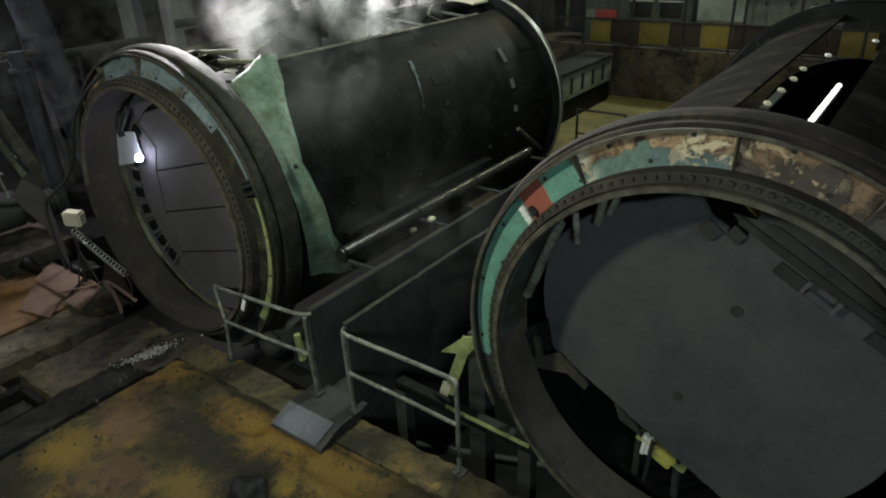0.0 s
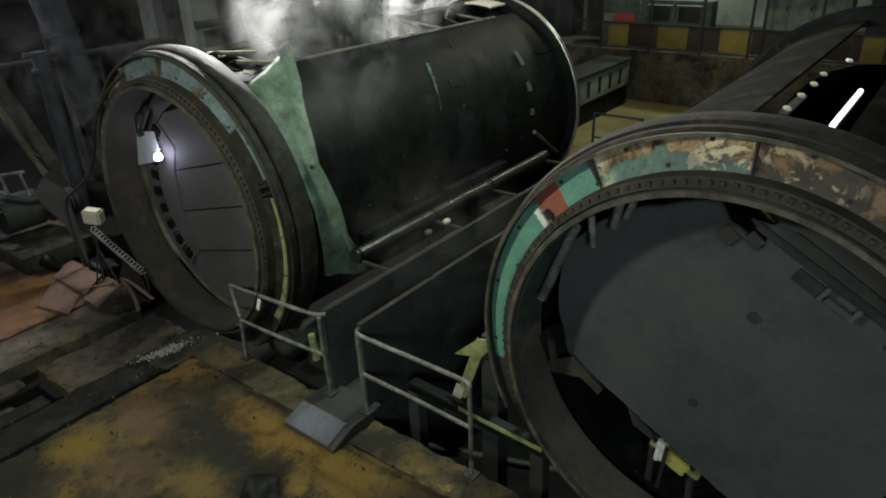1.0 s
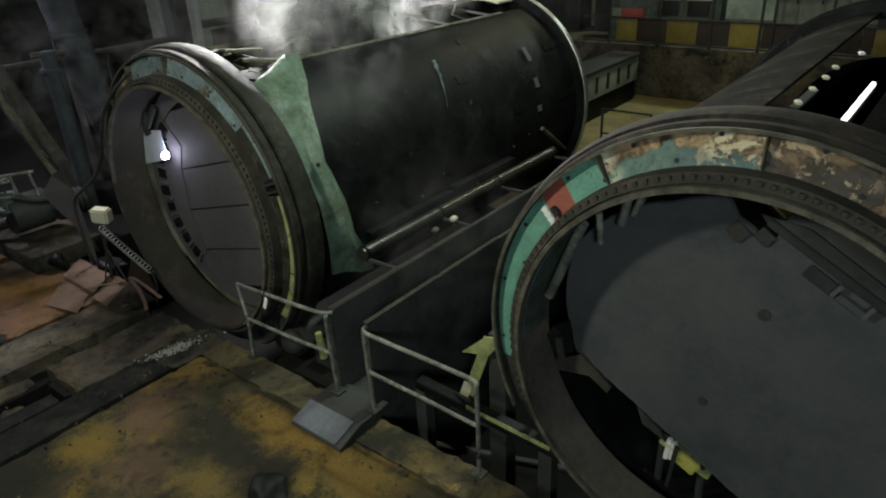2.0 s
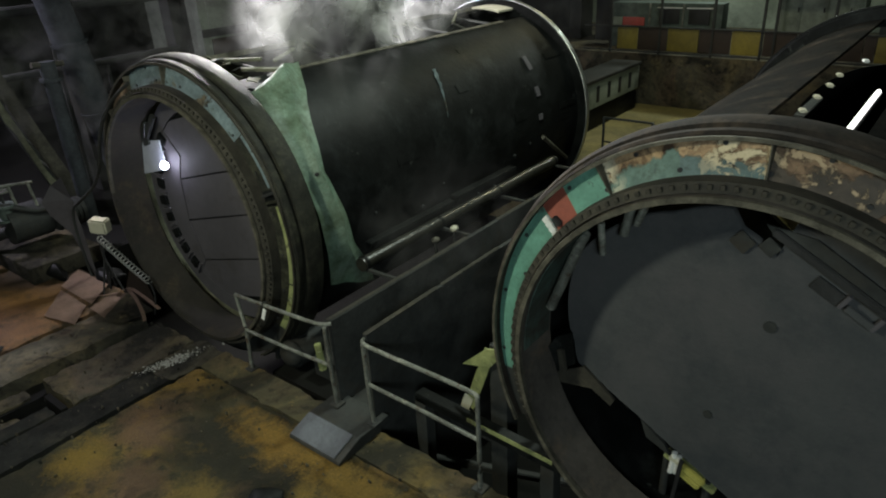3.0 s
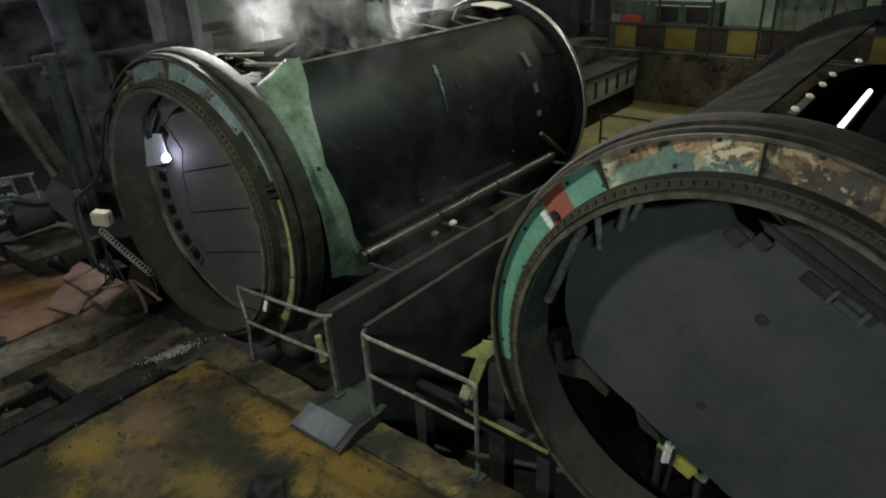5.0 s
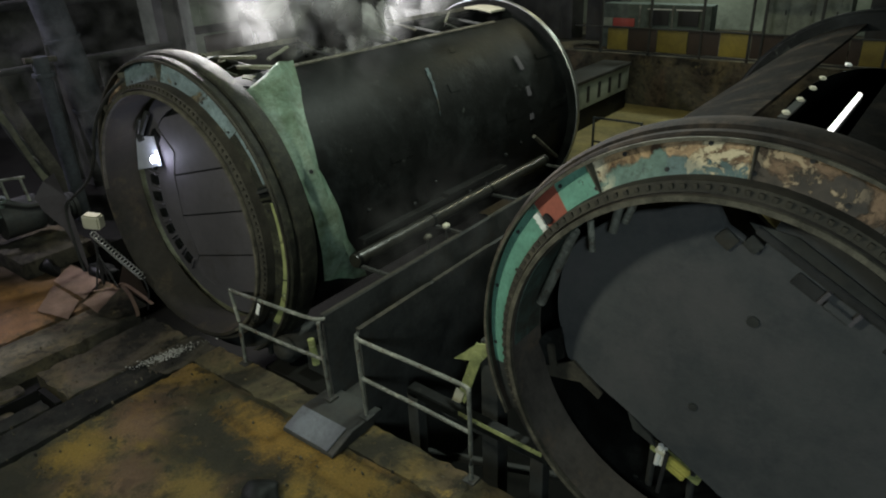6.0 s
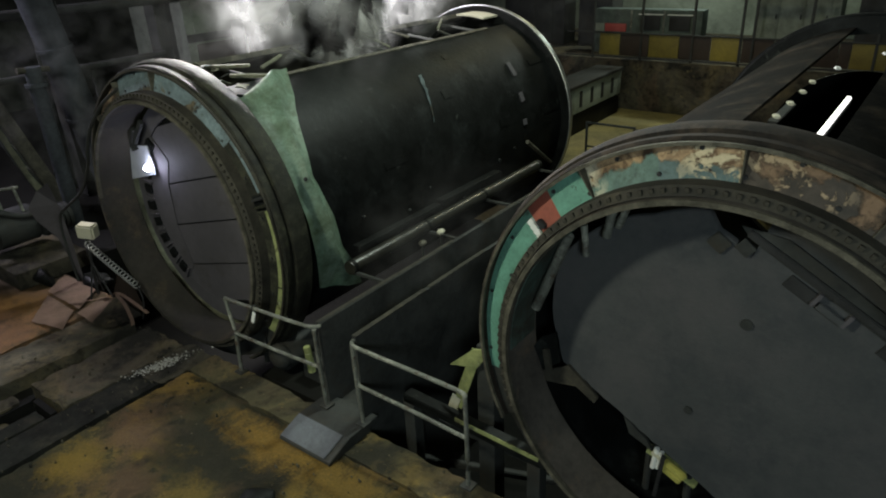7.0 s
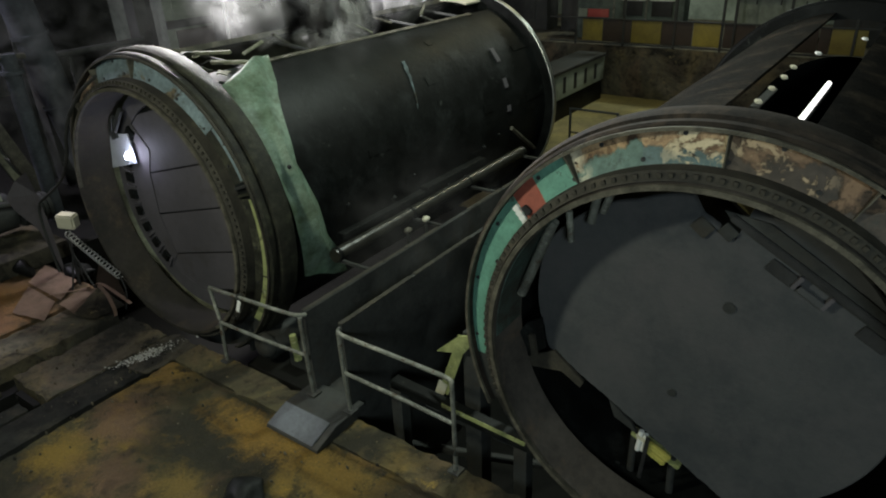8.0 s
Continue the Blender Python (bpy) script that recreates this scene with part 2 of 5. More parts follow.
TYRE_GLOSS = surf("greasy_tyre", (0.040, 0.040, 0.027), (0.010, 0.010, 0.0075), 5.5, 0.6, 0.0, stain=(0.10, 0.10, 0.06), stain_at=0.60, stain_scale=2.8, stain2=(0.009, 0.0085, 0.007), stain2_at=0.52, stain2_scale=3.4, bump=1.0, spec=0.22)
GUSSET = surf("pale_grey_gusset", (0.36, 0.37, 0.40), (0.25, 0.26, 0.28), 4.0, 0.7)
DARKBODY = surf("dark_brown_shell", (0.011, 0.0095, 0.0075), (0.002, 0.002, 0.002), 2.4, 0.85, 0.0, bump=1.2, stain=(0.058, 0.045, 0.031), stain_at=0.585, stain_scale=1.6, stain2=(0.003, 0.003, 0.0028), stain2_at=0.55, stain2_scale=1.1, spec=0.05)
TYRE = surf("dark_brown_tyre", (0.044, 0.035, 0.027), (0.011, 0.010, 0.009), 3.6, 0.8, 0.0, stain=(0.085, 0.062, 0.042), stain_at=0.60, stain_scale=1.6, spec=0.12)
LINER = surf("olive_grey_lining", (0.22, 0.22, 0.15), (0.10, 0.10, 0.07), 1.6, 0.8, stain=(0.05, 0.045, 0.03), stain_at=0.56, stain_scale=1.2)
VALVE = surf("greyed_green_iron", (0.10, 0.13, 0.11), (0.04, 0.05, 0.045), 4.0, 0.7)
TEAL_DULL = surf("grimy_teal_paint", (0.085, 0.14, 0.12), (0.04, 0.062, 0.053), 2.4, 0.75, stain=(0.045, 0.042, 0.033), stain_at=0.50, stain_scale=2.2, stain2=(0.03, 0.028, 0.023), stain2_at=0.56, stain2_scale=4.0, spec=0.15)
POWDER = surf("grey_white_powder", (0.36, 0.36, 0.33), (0.20, 0.20, 0.18), 9.0, 0.95, spec=0.05)
TEAL = peel("worn_teal_paint", (0.135, 0.31, 0.235), (0.095, 0.215, 0.165), 0.70, 0.70, 0.10, (0.40, 0.45, 0.36))
BLUE = peel("worn_blue_paint", (0.19, 0.25, 0.265), (0.09, 0.115, 0.12), 0.56, 0.62, -0.08, (0.34, 0.38, 0.36), (0.12, 0.10, 0.065), (0.035, 0.031, 0.024))
PEEL = peel("peeling_pale_paint", (0.155, 0.245, 0.205), (0.085, 0.13, 0.11), 0.47, 0.44, 0.20, (0.66, 0.60, 0.44), (0.40, 0.27, 0.15))
PEEL_RUST = peel("peeling_rusty_paint", (0.14, 0.205, 0.20), (0.08, 0.115, 0.11), 0.41, 0.50, 0.24, (0.60, 0.50, 0.33), (0.42, 0.285, 0.165), (0.13, 0.08, 0.05))
BROWN = peel("dark_rust", (0.10, 0.078, 0.06), (0.045, 0.038, 0.03), 0.46, 0.53, 0.10, (0.40, 0.30, 0.19), (0.23, 0.15, 0.095), (0.06, 0.045, 0.034))
RED = surf("red_lead_primer", (0.30, 0.085, 0.055), (0.18, 0.05, 0.035), 3.0, 0.7)
GREEN_SHEET = surf("pale_green_sheet", (0.43, 0.55, 0.43), (0.22, 0.34, 0.25), 2.2, 0.45, stain=(0.12, 0.165, 0.085), stain_at=0.52, stain_scale=1.5, stain2=(0.085, 0.115, 0.06), stain2_at=0.56, stain2_scale=2.4, fleck=(0.06, 0.07, 0.045), fleck_at=0.68, fleck_scale=8, bump=0.8)
OLIVE = peel("olive_yellow_paint", (0.34, 0.36, 0.15), (0.17, 0.19, 0.08), 0.60, 0.62, 0.0, (0.50, 0.50, 0.34), (0.14, 0.12, 0.06), (0.05, 0.045, 0.028))
RAILPAINT = surf("worn_grey_rail_paint", (0.20, 0.21, 0.18), (0.07, 0.07, 0.06), 5.0, 0.55, 0.2, bump=0.8, stain=(0.46, 0.46, 0.38), stain_at=0.60, stain_scale=4.0, fleck=(0.07, 0.045, 0.03), fleck_at=0.57, fleck_scale=11)
LIP = surf("worn_bare_steel_lip", (0.17, 0.155, 0.115), (0.04, 0.037, 0.028), 6.0, 0.6, 0.2, stain=(0.03, 0.028, 0.021), stain_at=0.56, stain_scale=2.6, fleck=(0.42, 0.39, 0.30), fleck_at=0.68, fleck_scale=14)
POLISHED = surf("polished_steel", (0.62, 0.63, 0.60), (0.35, 0.36, 0.34), 3.0, 0.32, 0.9, bump=0.15)
WHITE = surf("white_paint", (0.78, 0.78, 0.74), (0.6, 0.6, 0.56), 4.0, 0.6)
CARD = surf("brown_cardboard", (0.265, 0.18, 0.135), (0.18, 0.122, 0.09), 2.5, 0.9, bump=0.25, stain=(0.11, 0.078, 0.055), stain_at=0.58, stain_scale=2.0, spread=0.2)
CREAM = surf("cream_plastic", (0.55, 0.52, 0.40), (0.42, 0.40, 0.30), 3.0, 0.5)
COIL = surf("galvanised_coil", (0.55, 0.55, 0.52), (0.32, 0.32, 0.30), 5.0, 0.4, 0.7)
YELLOW = surf("yellow_panel", (0.22, 0.175, 0.03), (0.13, 0.10, 0.02), 1.5, 0.6, spread=0.2)
REDSIGN = surf("red_board", (0.42, 0.07, 0.06), (0.3, 0.05, 0.04), 2.0, 0.6)
DARKPANEL = surf("brown_panel", (0.05, 0.034, 0.024), (0.025, 0.018, 0.013), 1.5, 0.7)
PALEWALL = surf("pale_green_wall", (0.30, 0.34, 0.27), (0.17, 0.19, 0.15), 0.8, 0.8, stain=(0.08, 0.09, 0.07), stain_at=0.57, stain_scale=0.5)
DUCT = surf("dusty_blue_grey_duct", (0.075, 0.082, 0.092), (0.028, 0.031, 0.035), 1.2, 0.85, stain=(0.022, 0.023, 0.025), stain_at=0.54, stain_scale=0.8, spec=0.1)
TAN_STEEL = surf("dusty_tan_steel", (0.12, 0.11, 0.085), (0.04, 0.037, 0.03), 2.6, 0.85, stain=(0.03, 0.028, 0.023), stain_at=0.53, stain_scale=1.6, spec=0.1)
GREASED = surf("dark_greased_pipe", (0.022, 0.021, 0.015), (0.008, 0.008, 0.006), 7.0, 0.32, 0.0, bump=0.25, stain=(0.045, 0.042, 0.03), stain_at=0.60, stain_scale=3.0, spec=1.0)
TREAD = surf("scuffed_blue_grey_plate", (0.125, 0.135, 0.15), (0.075, 0.08, 0.09), 3.0, 0.6, stain=(0.05, 0.052, 0.055), stain_at=0.6, stain_scale=2.5)
BRIGHT_YELLOW = surf("bright_yellow_paint", (0.55, 0.50, 0.13), (0.32, 0.29, 0.07), 5.0, 0.5, stain=(0.10, 0.09, 0.04), stain_at=0.60, stain_scale=4.0)
RUBBER = surf("black_rubber", (0.03, 0.03, 0.03), (0.015, 0.015, 0.015), 5.0, 0.6)


# ---- building blocks ----
def mesh_of(name, bm, material, smooth=True):
    bmesh.ops.recalc_face_normals(bm, faces=bm.faces)
    me = bpy.data.meshes.new(name)
    bm.to_mesh(me)
    bm.free()
    me.materials.append(material)
    if smooth:
        for p in me.polygons:
            p.use_smooth = True
        me.set_sharp_from_angle(angle=radians(35))
    return me


def part(name, bm, material, parent, label="", smooth=True):
    ob = new(name, mesh_of(name, bm, material, smooth))
    ob.parent = parent
    if label:
        ob["label"] = label
    return ob


def thing(name, place, label, category, group="", kind=""):
    ob = new(name)
    ob.empty_display_size = 0.1
    ob.location = place
    return tagged(ob, label, category, group, kind)


def solid(name, bm, material, label, category, group="", kind="", smooth=True):
    return tagged(new(name, mesh_of(name, bm, material, smooth)), label, category, group, kind)


def box(bm, x0, x1, y0, y1, z0, z1, bevel=0.0):
    r = bmesh.ops.create_cube(bm, size=1.0, matrix=Matrix.Translation(((x0 + x1) / 2, (y0 + y1) / 2, (z0 + z1) / 2)) @ Matrix.Diagonal((x1 - x0, y1 - y0, z1 - z0, 1)))
    if bevel:
        es = list({e for v in r["verts"] for e in v.link_edges})
        bmesh.ops.bevel(bm, geom=es, offset=bevel, segments=2, affect="EDGES", profile=0.6)
    return bm


def tilted(bm, m, sx, sy, sz, bevel=0.0):
    r = bmesh.ops.create_cube(bm, size=1.0, matrix=m @ Matrix.Diagonal((sx, sy, sz, 1)))
    if bevel:
        es = list({e for v in r["verts"] for e in v.link_edges})
        bmesh.ops.bevel(bm, geom=es, offset=bevel, segments=2, affect="EDGES")
    return bm


def prism(bm, outline, y0, y1):
    """A flat plate of any outline (x, z), upright, from y0 to y1."""
    u = [bm.verts.new((x, y0, z)) for x, z in outline]
    v = [bm.verts.new((x, y1, z)) for x, z in outline]
    bm.faces.new(u)
    bm.faces.new(v[::-1])
    for k in range(len(u)):
        j = (k + 1) % len(u)
        bm.faces.new((u[k], v[k], v[j], u[j]))
    return bm


def tube(bm, a, b, r, seg=10, r2=None):
    a, b = Vector(a), Vector(b)
    d = b - a
    m = Matrix.Translation((a + b) / 2) @ d.to_track_quat("Z", "Y").to_matrix().to_4x4()
    bmesh.ops.create_cone(bm, cap_ends=True, segments=seg, radius1=r, radius2=r if r2 is None else r2, depth=d.length, matrix=m)
    return bm


def bent(bm, pts, r, seg=8):
    """A tube that runs through points, with rounded joints."""
    rings = []
    pts = [Vector(p) for p in pts]
    for i, p in enumerate(pts):
        d = (pts[min(i + 1, len(pts) - 1)] - pts[max(i - 1, 0)]).normalized()
        q = d.to_track_quat("Z", "Y").to_matrix()
        rings.append([bm.verts.new(p + q @ Vector((r * math.cos(6.2832 * k / seg), r * math.sin(6.2832 * k / seg), 0))) for k in range(seg)])
    for u, v in zip(rings, rings[1:]):
        for k in range(seg):
            bm.faces.new((u[k], u[(k + 1) % seg], v[(k + 1) % seg], v[k]))
    bm.faces.new(rings[0][::-1])
    bm.faces.new(rings[-1])
    return bm


def smooth_line(pts, steps=8):
    out = []
    p = [Vector(q) for q in pts]
    p = [p[0]] + p + [p[-1]]
    for i in range(1, len(p) - 2):
        for s in range(steps):
            t = s / steps
            out.append(0.5 * (2 * p[i] + (p[i + 1] - p[i - 1]) * t + (2 * p[i - 1] - 5 * p[i] + 4 * p[i + 1] - p[i + 2]) * t * t + (3 * p[i] - p[i - 1] - 3 * p[i + 1] + p[i + 2]) * t ** 3))
    return out + [p[-1]]


def lathe(bm, profile, a0=0.0, a1=360.0, n=96):
    """A closed profile of (radius, y) swept about the y axis; the angle runs from +x up to +z."""
    full = abs(a1 - a0) >= 359.9
    cols = []
    for k in range(n if full else n + 1):
        a = radians(a0 + (a1 - a0) * k / n)
        cols.append([bm.verts.new((r * math.cos(a), y, r * math.sin(a))) for r, y in profile])
    for k in range(n):
        u, v = cols[k], cols[(k + 1) % len(cols)]
        for i in range(len(profile)):
            j = (i + 1) % len(profile)
            bm.faces.new((u[i], u[j], v[j], v[i]))
    if not full:
        bm.faces.new(cols[0])
        bm.faces.new(cols[-1][::-1])
    return bm


def bulge(bm, amount, scale, seed=0.0):
    for v in bm.verts:
        d = noise.noise_vector(v.co * scale + Vector((seed, seed, seed)))
        v.co += d * amount
    return bm


# ---- the hall ----
def slab(name, x0, x1, y0, y1, z0, z1, material, label, kind="structure", category="floor"):
    return solid(name, box(bmesh.new(), x0, x1, y0, y1, z0, z1, 0.0), material, label, category, kind=kind, smooth=False)


def rough_slab(name, x0, x1, y0, y1, z0, z1, material, label, chip=0.03):
    """A concrete slab whose top edges are chipped and uneven."""
    bm = bmesh.new()
    nx, ny = max(2, int((x1 - x0) / 0.07)), max(2, int((y1 - y0) / 0.07))
    nx, ny = min(nx, 170), min(ny, 170)
    top = [[None] * (ny + 1) for _ in range(nx + 1)]
    for i in range(nx + 1):
        for j in range(ny + 1):
            x, y = x0 + (x1 - x0) * i / nx, y0 + (y1 - y0) * j / ny
            edge = i in (0, nx) or j in (0, ny)
            q = noise.noise(Vector((x * 8.3, y * 8.3, 1.0))) + 0.25 * noise.noise(Vector((x * 2.1, y * 2.1, 4.0)))
            w = noise.noise(Vector((x * 0.9, y * 0.9, 5.0)))
            dx = dy = 0.0
            if i in (0, nx):
                dx = chip * q * (1 if i == 0 else -1)
            if j in (0, ny):
                dy = chip * q * (1 if j == 0 else -1)
            top[i][j] = bm.verts.new((x + dx, y + dy, z1 + 0.012 * w - (0.02 * abs(q) if edge else 0)))
    for i in range(nx):
        for j in range(ny):
            bm.faces.new((top[i][j], top[i + 1][j], top[i + 1][j + 1], top[i][j + 1]))
    rim = [top[i][0] for i in range(nx + 1)] + [top[nx][j] for j in range(1, ny + 1)] + [top[i][ny] for i in range(nx - 1, -1, -1)] + [top[0][j] for j in range(ny - 1, 0, -1)]
    low = [bm.verts.new((v.co.x, v.co.y, z0)) for v in rim]
    for k in range(len(rim)):
        bm.faces.new((rim[k], low[k], low[(k + 1) % len(rim)], rim[(k + 1) % len(rim)]))
    return solid(name, bm, material, label, "floor", kind="structure")


slab("ground", -26, 14, -9, 24, -1.9, -1.6, PIT, "concrete floor of the pits, near-black to stand for shade")
rough_slab("floor_kerb", -6.64, 9.0, 3.44, 3.82, -1.6, 0.014, KERB, "olive-grey concrete kerb at the pit edge", 0.035)
rough_slab("floor_main", -6.64, 9.0, -8.0, 3.425, -1.6, 0.0, FLOOR, "stained olive and rust-brown concrete floor slab")
rough_slab("floor_channel", -7.21, -6.75, -8.0, 3.60, -1.6, -0.02, CHANNEL, "dark sunken steel channel in the floor", 0.0)
rough_slab("floor_strip", -8.02, -7.22, 2.20, 3.74, -1.6, 0.0, FLOOR_GREY, "broken grey concrete strip between channels", 0.05)
rough_slab("floor_strip_front", -8.02, -7.80, -8.0, 1.98, -1.6, -0.02, FLOOR_GREY, "grey concrete strip beside an open channel", 0.05)
# black slab added over the lit slab side, so the channel reads as shaded
slab("wall_channel", -7.79, -7.745, -8.0, 2.08, -1.6, -0.045, PIT, "added black lining that stands for shade in the open channel", category="wall")
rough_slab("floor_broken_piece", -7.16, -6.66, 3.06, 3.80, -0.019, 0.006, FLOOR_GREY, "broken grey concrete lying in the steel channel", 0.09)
# the same added black lining at the channel's end
slab("wall_channel_end", -7.742, -7.30, 2.08, 2.15, -1.6, -0.05, PIT, "added black end lining that stands for shade in the open channel", category="wall")
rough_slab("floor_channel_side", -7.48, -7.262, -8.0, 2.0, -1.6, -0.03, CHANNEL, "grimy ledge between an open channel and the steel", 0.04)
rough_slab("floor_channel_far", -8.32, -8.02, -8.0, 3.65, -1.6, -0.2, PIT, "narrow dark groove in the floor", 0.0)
rough_slab("floor_strip_left", -9.05, -8.32, -8.0, 3.70, -1.6, -0.015, FLOOR_GREY, "worn grey concrete strip beside the groove", 0.04)
rough_slab("floor_left", -14.0, -9.11, -8.0, 3.95, -1.6, 0.0, FLOOR_RUST, "rust-stained concrete floor slab")
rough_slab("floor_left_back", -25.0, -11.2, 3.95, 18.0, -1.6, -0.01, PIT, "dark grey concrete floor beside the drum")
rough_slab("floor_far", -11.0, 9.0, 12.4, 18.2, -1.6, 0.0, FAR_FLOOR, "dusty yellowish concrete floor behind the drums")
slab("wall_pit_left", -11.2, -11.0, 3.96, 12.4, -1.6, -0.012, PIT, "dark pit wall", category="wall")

slab("wall_south", -26, 14, -9.3, -9.0, -1.6, 11, WALL, "dirty plaster wall of the hall", category="wall")
slab("wall_north", -26, 14, 24.0, 24.3, -1.6, 11, PALEWALL, "pale green dirty wall of the hall", category="wall")
slab("wall_west", -26.3, -26, -9.3, 24.3, -1.6, 11, WALL, "dark dirty wall of the hall", category="wall")
slab("wall_east", 14, 14.3, -9.3, 24.3, -1.6, 11, WALL, "dark dirty wall of the hall", category="wall")
slab("ceiling", -26.3, 14.3, -9.3, 24.3, 11, 11.3, WALL, "dark concrete ceiling of the hall", category="ceiling")

# raised walkway at the far end
slab("wall_platform", -14.0, 9.0, 18.2, 24.0, -1.6, 1.35, FLOOR_GREY, "grey concrete face of a raised platform", category="wall")

# walls of the two troughs, with the walkway between them
bm = box(bmesh.new(), -4.66, -4.60, 3.84, 12.3, -1.6, 1.12, 0.01)
solid("wall_trough_left", bm, STEEL, "dark steel trough wall with a worn top edge", "wall", kind="structure")
bm = box(bmesh.new(), -4.15, -4.10, 3.84, 12.3, -1.6, 1.13, 0.01)
solid("wall_trough_right", bm, STEEL, "dark steel trough wall with a worn top edge", "wall", kind="structure")
slab("floor_walkway", -4.60, -4.15, 3.84, 12.3, -0.15, 0.08, STEEL, "narrow dark steel walkway between the troughs")
for x0, top in ((-4.665, 1.12), (-4.155, 1.13)):
    bm = bmesh.new()
    rng = random.Random(int(-x0 * 100))
    y = 3.84
    while y < 12.2:
        ln = rng.uniform(0.2, 1.4)
        if rng.random() < 0.75:
            box(bm, x0 + rng.uniform(0, 0.01), x0 + 0.06 - rng.uniform(0, 0.01), y, min(y + ln, 12.28), top + 0.001, top + 0.007)
        y += ln + rng.uniform(0.0, 0.12)
    tagged(new("trim", mesh_of("trim", bm, BAND, False)), "worn bright top edge of the trough wall", "trim", kind="structure")
bm = bmesh.new()
rng = random.Random(21)
for k in range(420):
    x, y = rng.uniform(-8.0, 0.5), 3.8 - abs(rng.gauss(0, 0.9))
    if k % 3 == 0:
        x, y = rng.uniform(-9.0, -6.0), rng.uniform(1.0, 3.7)
    s = rng.choice((0.006, 0.009, 0.013, 0.02))
    bmesh.ops.create_icosphere(bm, subdivisions=1, radius=s, matrix=Matrix.Translation((x, y, s * 0.6)) @ Euler((rng.random() * 6, rng.random() * 6, 0)).to_matrix().to_4x4() @ Matrix.Diagonal((1.3, 0.9, 0.6, 1)))
tagged(new("gravel", mesh_of("gravel", bm, FLOOR_GREY, False)), "loose grit and crumbs on the concrete floor", "gravel", kind="stuff")


# ---- the drums ----
CZ, FRONT, BACK = 1.5, 4.0, 11.0


def drum(cx, label, right):
    d = thing("rotary_drum", (cx, 0, CZ), label, "drum", "drums in the pits")
    # lip and inner collar
    part("collar", lathe(bmesh.new(), [(1.555, 4.0), (1.587, 4.0), (1.60, 4.20), (1.60, 4.42), (1.75, 4.46), (1.75, 4.49), (1.545, 4.49)], n=128), COLLAR_GREY if right else COLLAR, d, "dark steel collar of the open end")
    lip = [(1.548, 3.985), (1.585, 3.985), (1.59, 4.0), (1.586, 4.03), (1.549, 4.03)]
    if right:
        part("lip", lathe(bmesh.new(), lip, n=128), LIP, d, "worn bright rim of the open end")
    else:
        part("lip", lathe(bmesh.new(), lip, -55, 176, 100), LIP, d, "worn bright rim of the open end")
        # lower left arc takes the dark collar colour to paint the shade there
        part("lip", lathe(bmesh.new(), lip, 176, 305, 60), COLLAR, d, "rim of the open end, darkened for shade")
    band = part("bolt_band", lathe(bmesh.new(), [(1.602, 4.02), (1.665, 4.06), (1.672, 4.19), (1.602, 4.19)], *((4, 204) if right else (-100, 150)), 110), BAND, d, "brown flange with a row of bolt heads")
    tooth = bmesh.new()
    box(tooth, -0.017, 0.017, -0.011, 0.016, -0.015, 0.015, 0.005)
    tooth_mesh = mesh_of("bolt", tooth, BAND)
    for k in range(132):
        a = 2 * math.pi * k / 132
        if not (math.radians(5) < a < math.radians(203) if right else (a < math.radians(132) or a > math.radians(262))):
            continue
        t = new("bolt", tooth_mesh)
        t.parent = band
        t.matrix_basis = Matrix.Translation((1.636 * math.cos(a), 4.034, 1.636 * math.sin(a))) @ Matrix.Rotation(-a, 4, "Y")
    # painted front face, panel by panel
    if right:
        faces = [(12, 38, BROWN), (38, 62, BROWN), (62, 88.2, BROWN), (88.8, 106, PEEL_RUST), (106, 123, PEEL), (123.6, 134.5, TEAL), (134.5, 142, RED), (142, 168, TEAL), (168, 193, TEAL), (193, 208, STEEL)]
    else:
        faces = [(-38, -14, OLIVE), (-14, 17, OLIVE), (23, 44, BLUE), (44, 62, BLUE), (62, 88, BLUE), (89, 116, BLUE), (117, 140, BROWN), (140, 165, STEEL), (165, 200, STEEL)]
    for a0, a1, m in faces:
        n = max(4, int((a1 - a0) / 2.5))
        if not right and a1 < 60:
            # the inner half is grimed over, the paint left on the outer half stands a little proud
            part("face_panel", lathe(bmesh.new(), [(1.672, 4.175), (1.90, 4.245), (1.90, 4.27), (1.672, 4.27)], a0, a1, n), TYRE_GLOSS, d)
            part("face_strip", lathe(bmesh.new(), [(1.775, 4.200), (1.885, 4.234), (1.885, 4.239), (1.775, 4.206)], a0 + 0.4, a1 - 0.4, n), m, d, "strip of worn paint")
        else:
            part("face_panel", lathe(bmesh.new(), [(1.672, 4.175), (1.90, 4.245), (1.90, 4.27), (1.672, 4.27)], a0, a1, n), m, d)
    if not right:
        part("face_panel", lathe(bmesh.new(), [(1.672, 4.175), (1.90, 4.245), (1.90, 4.27), (1.672, 4.27)], 17.2, 22.8, 3), BLACK, d)
        for a in (18.6, 21.4):
            bm = tilted(bmesh.new(), Matrix.Rotation(-radians(a), 4, "Y") @ Matrix.Translation((1.80, 4.19, 0)), 0.23, 0.10, 0.028, 0.005)
            part("latch", bm, TYRE_GLOSS if a < 20 else RUBBER, d, "black latch plate across the ring")
    part("face_backing", lathe(bmesh.new(), [(1.674, 4.272), (1.90, 4.272), (1.90, 4.30), (1.674, 4.30)], n=96), STEEL, d)
    a0, a1 = (8, 208) if right else (-60, 240)
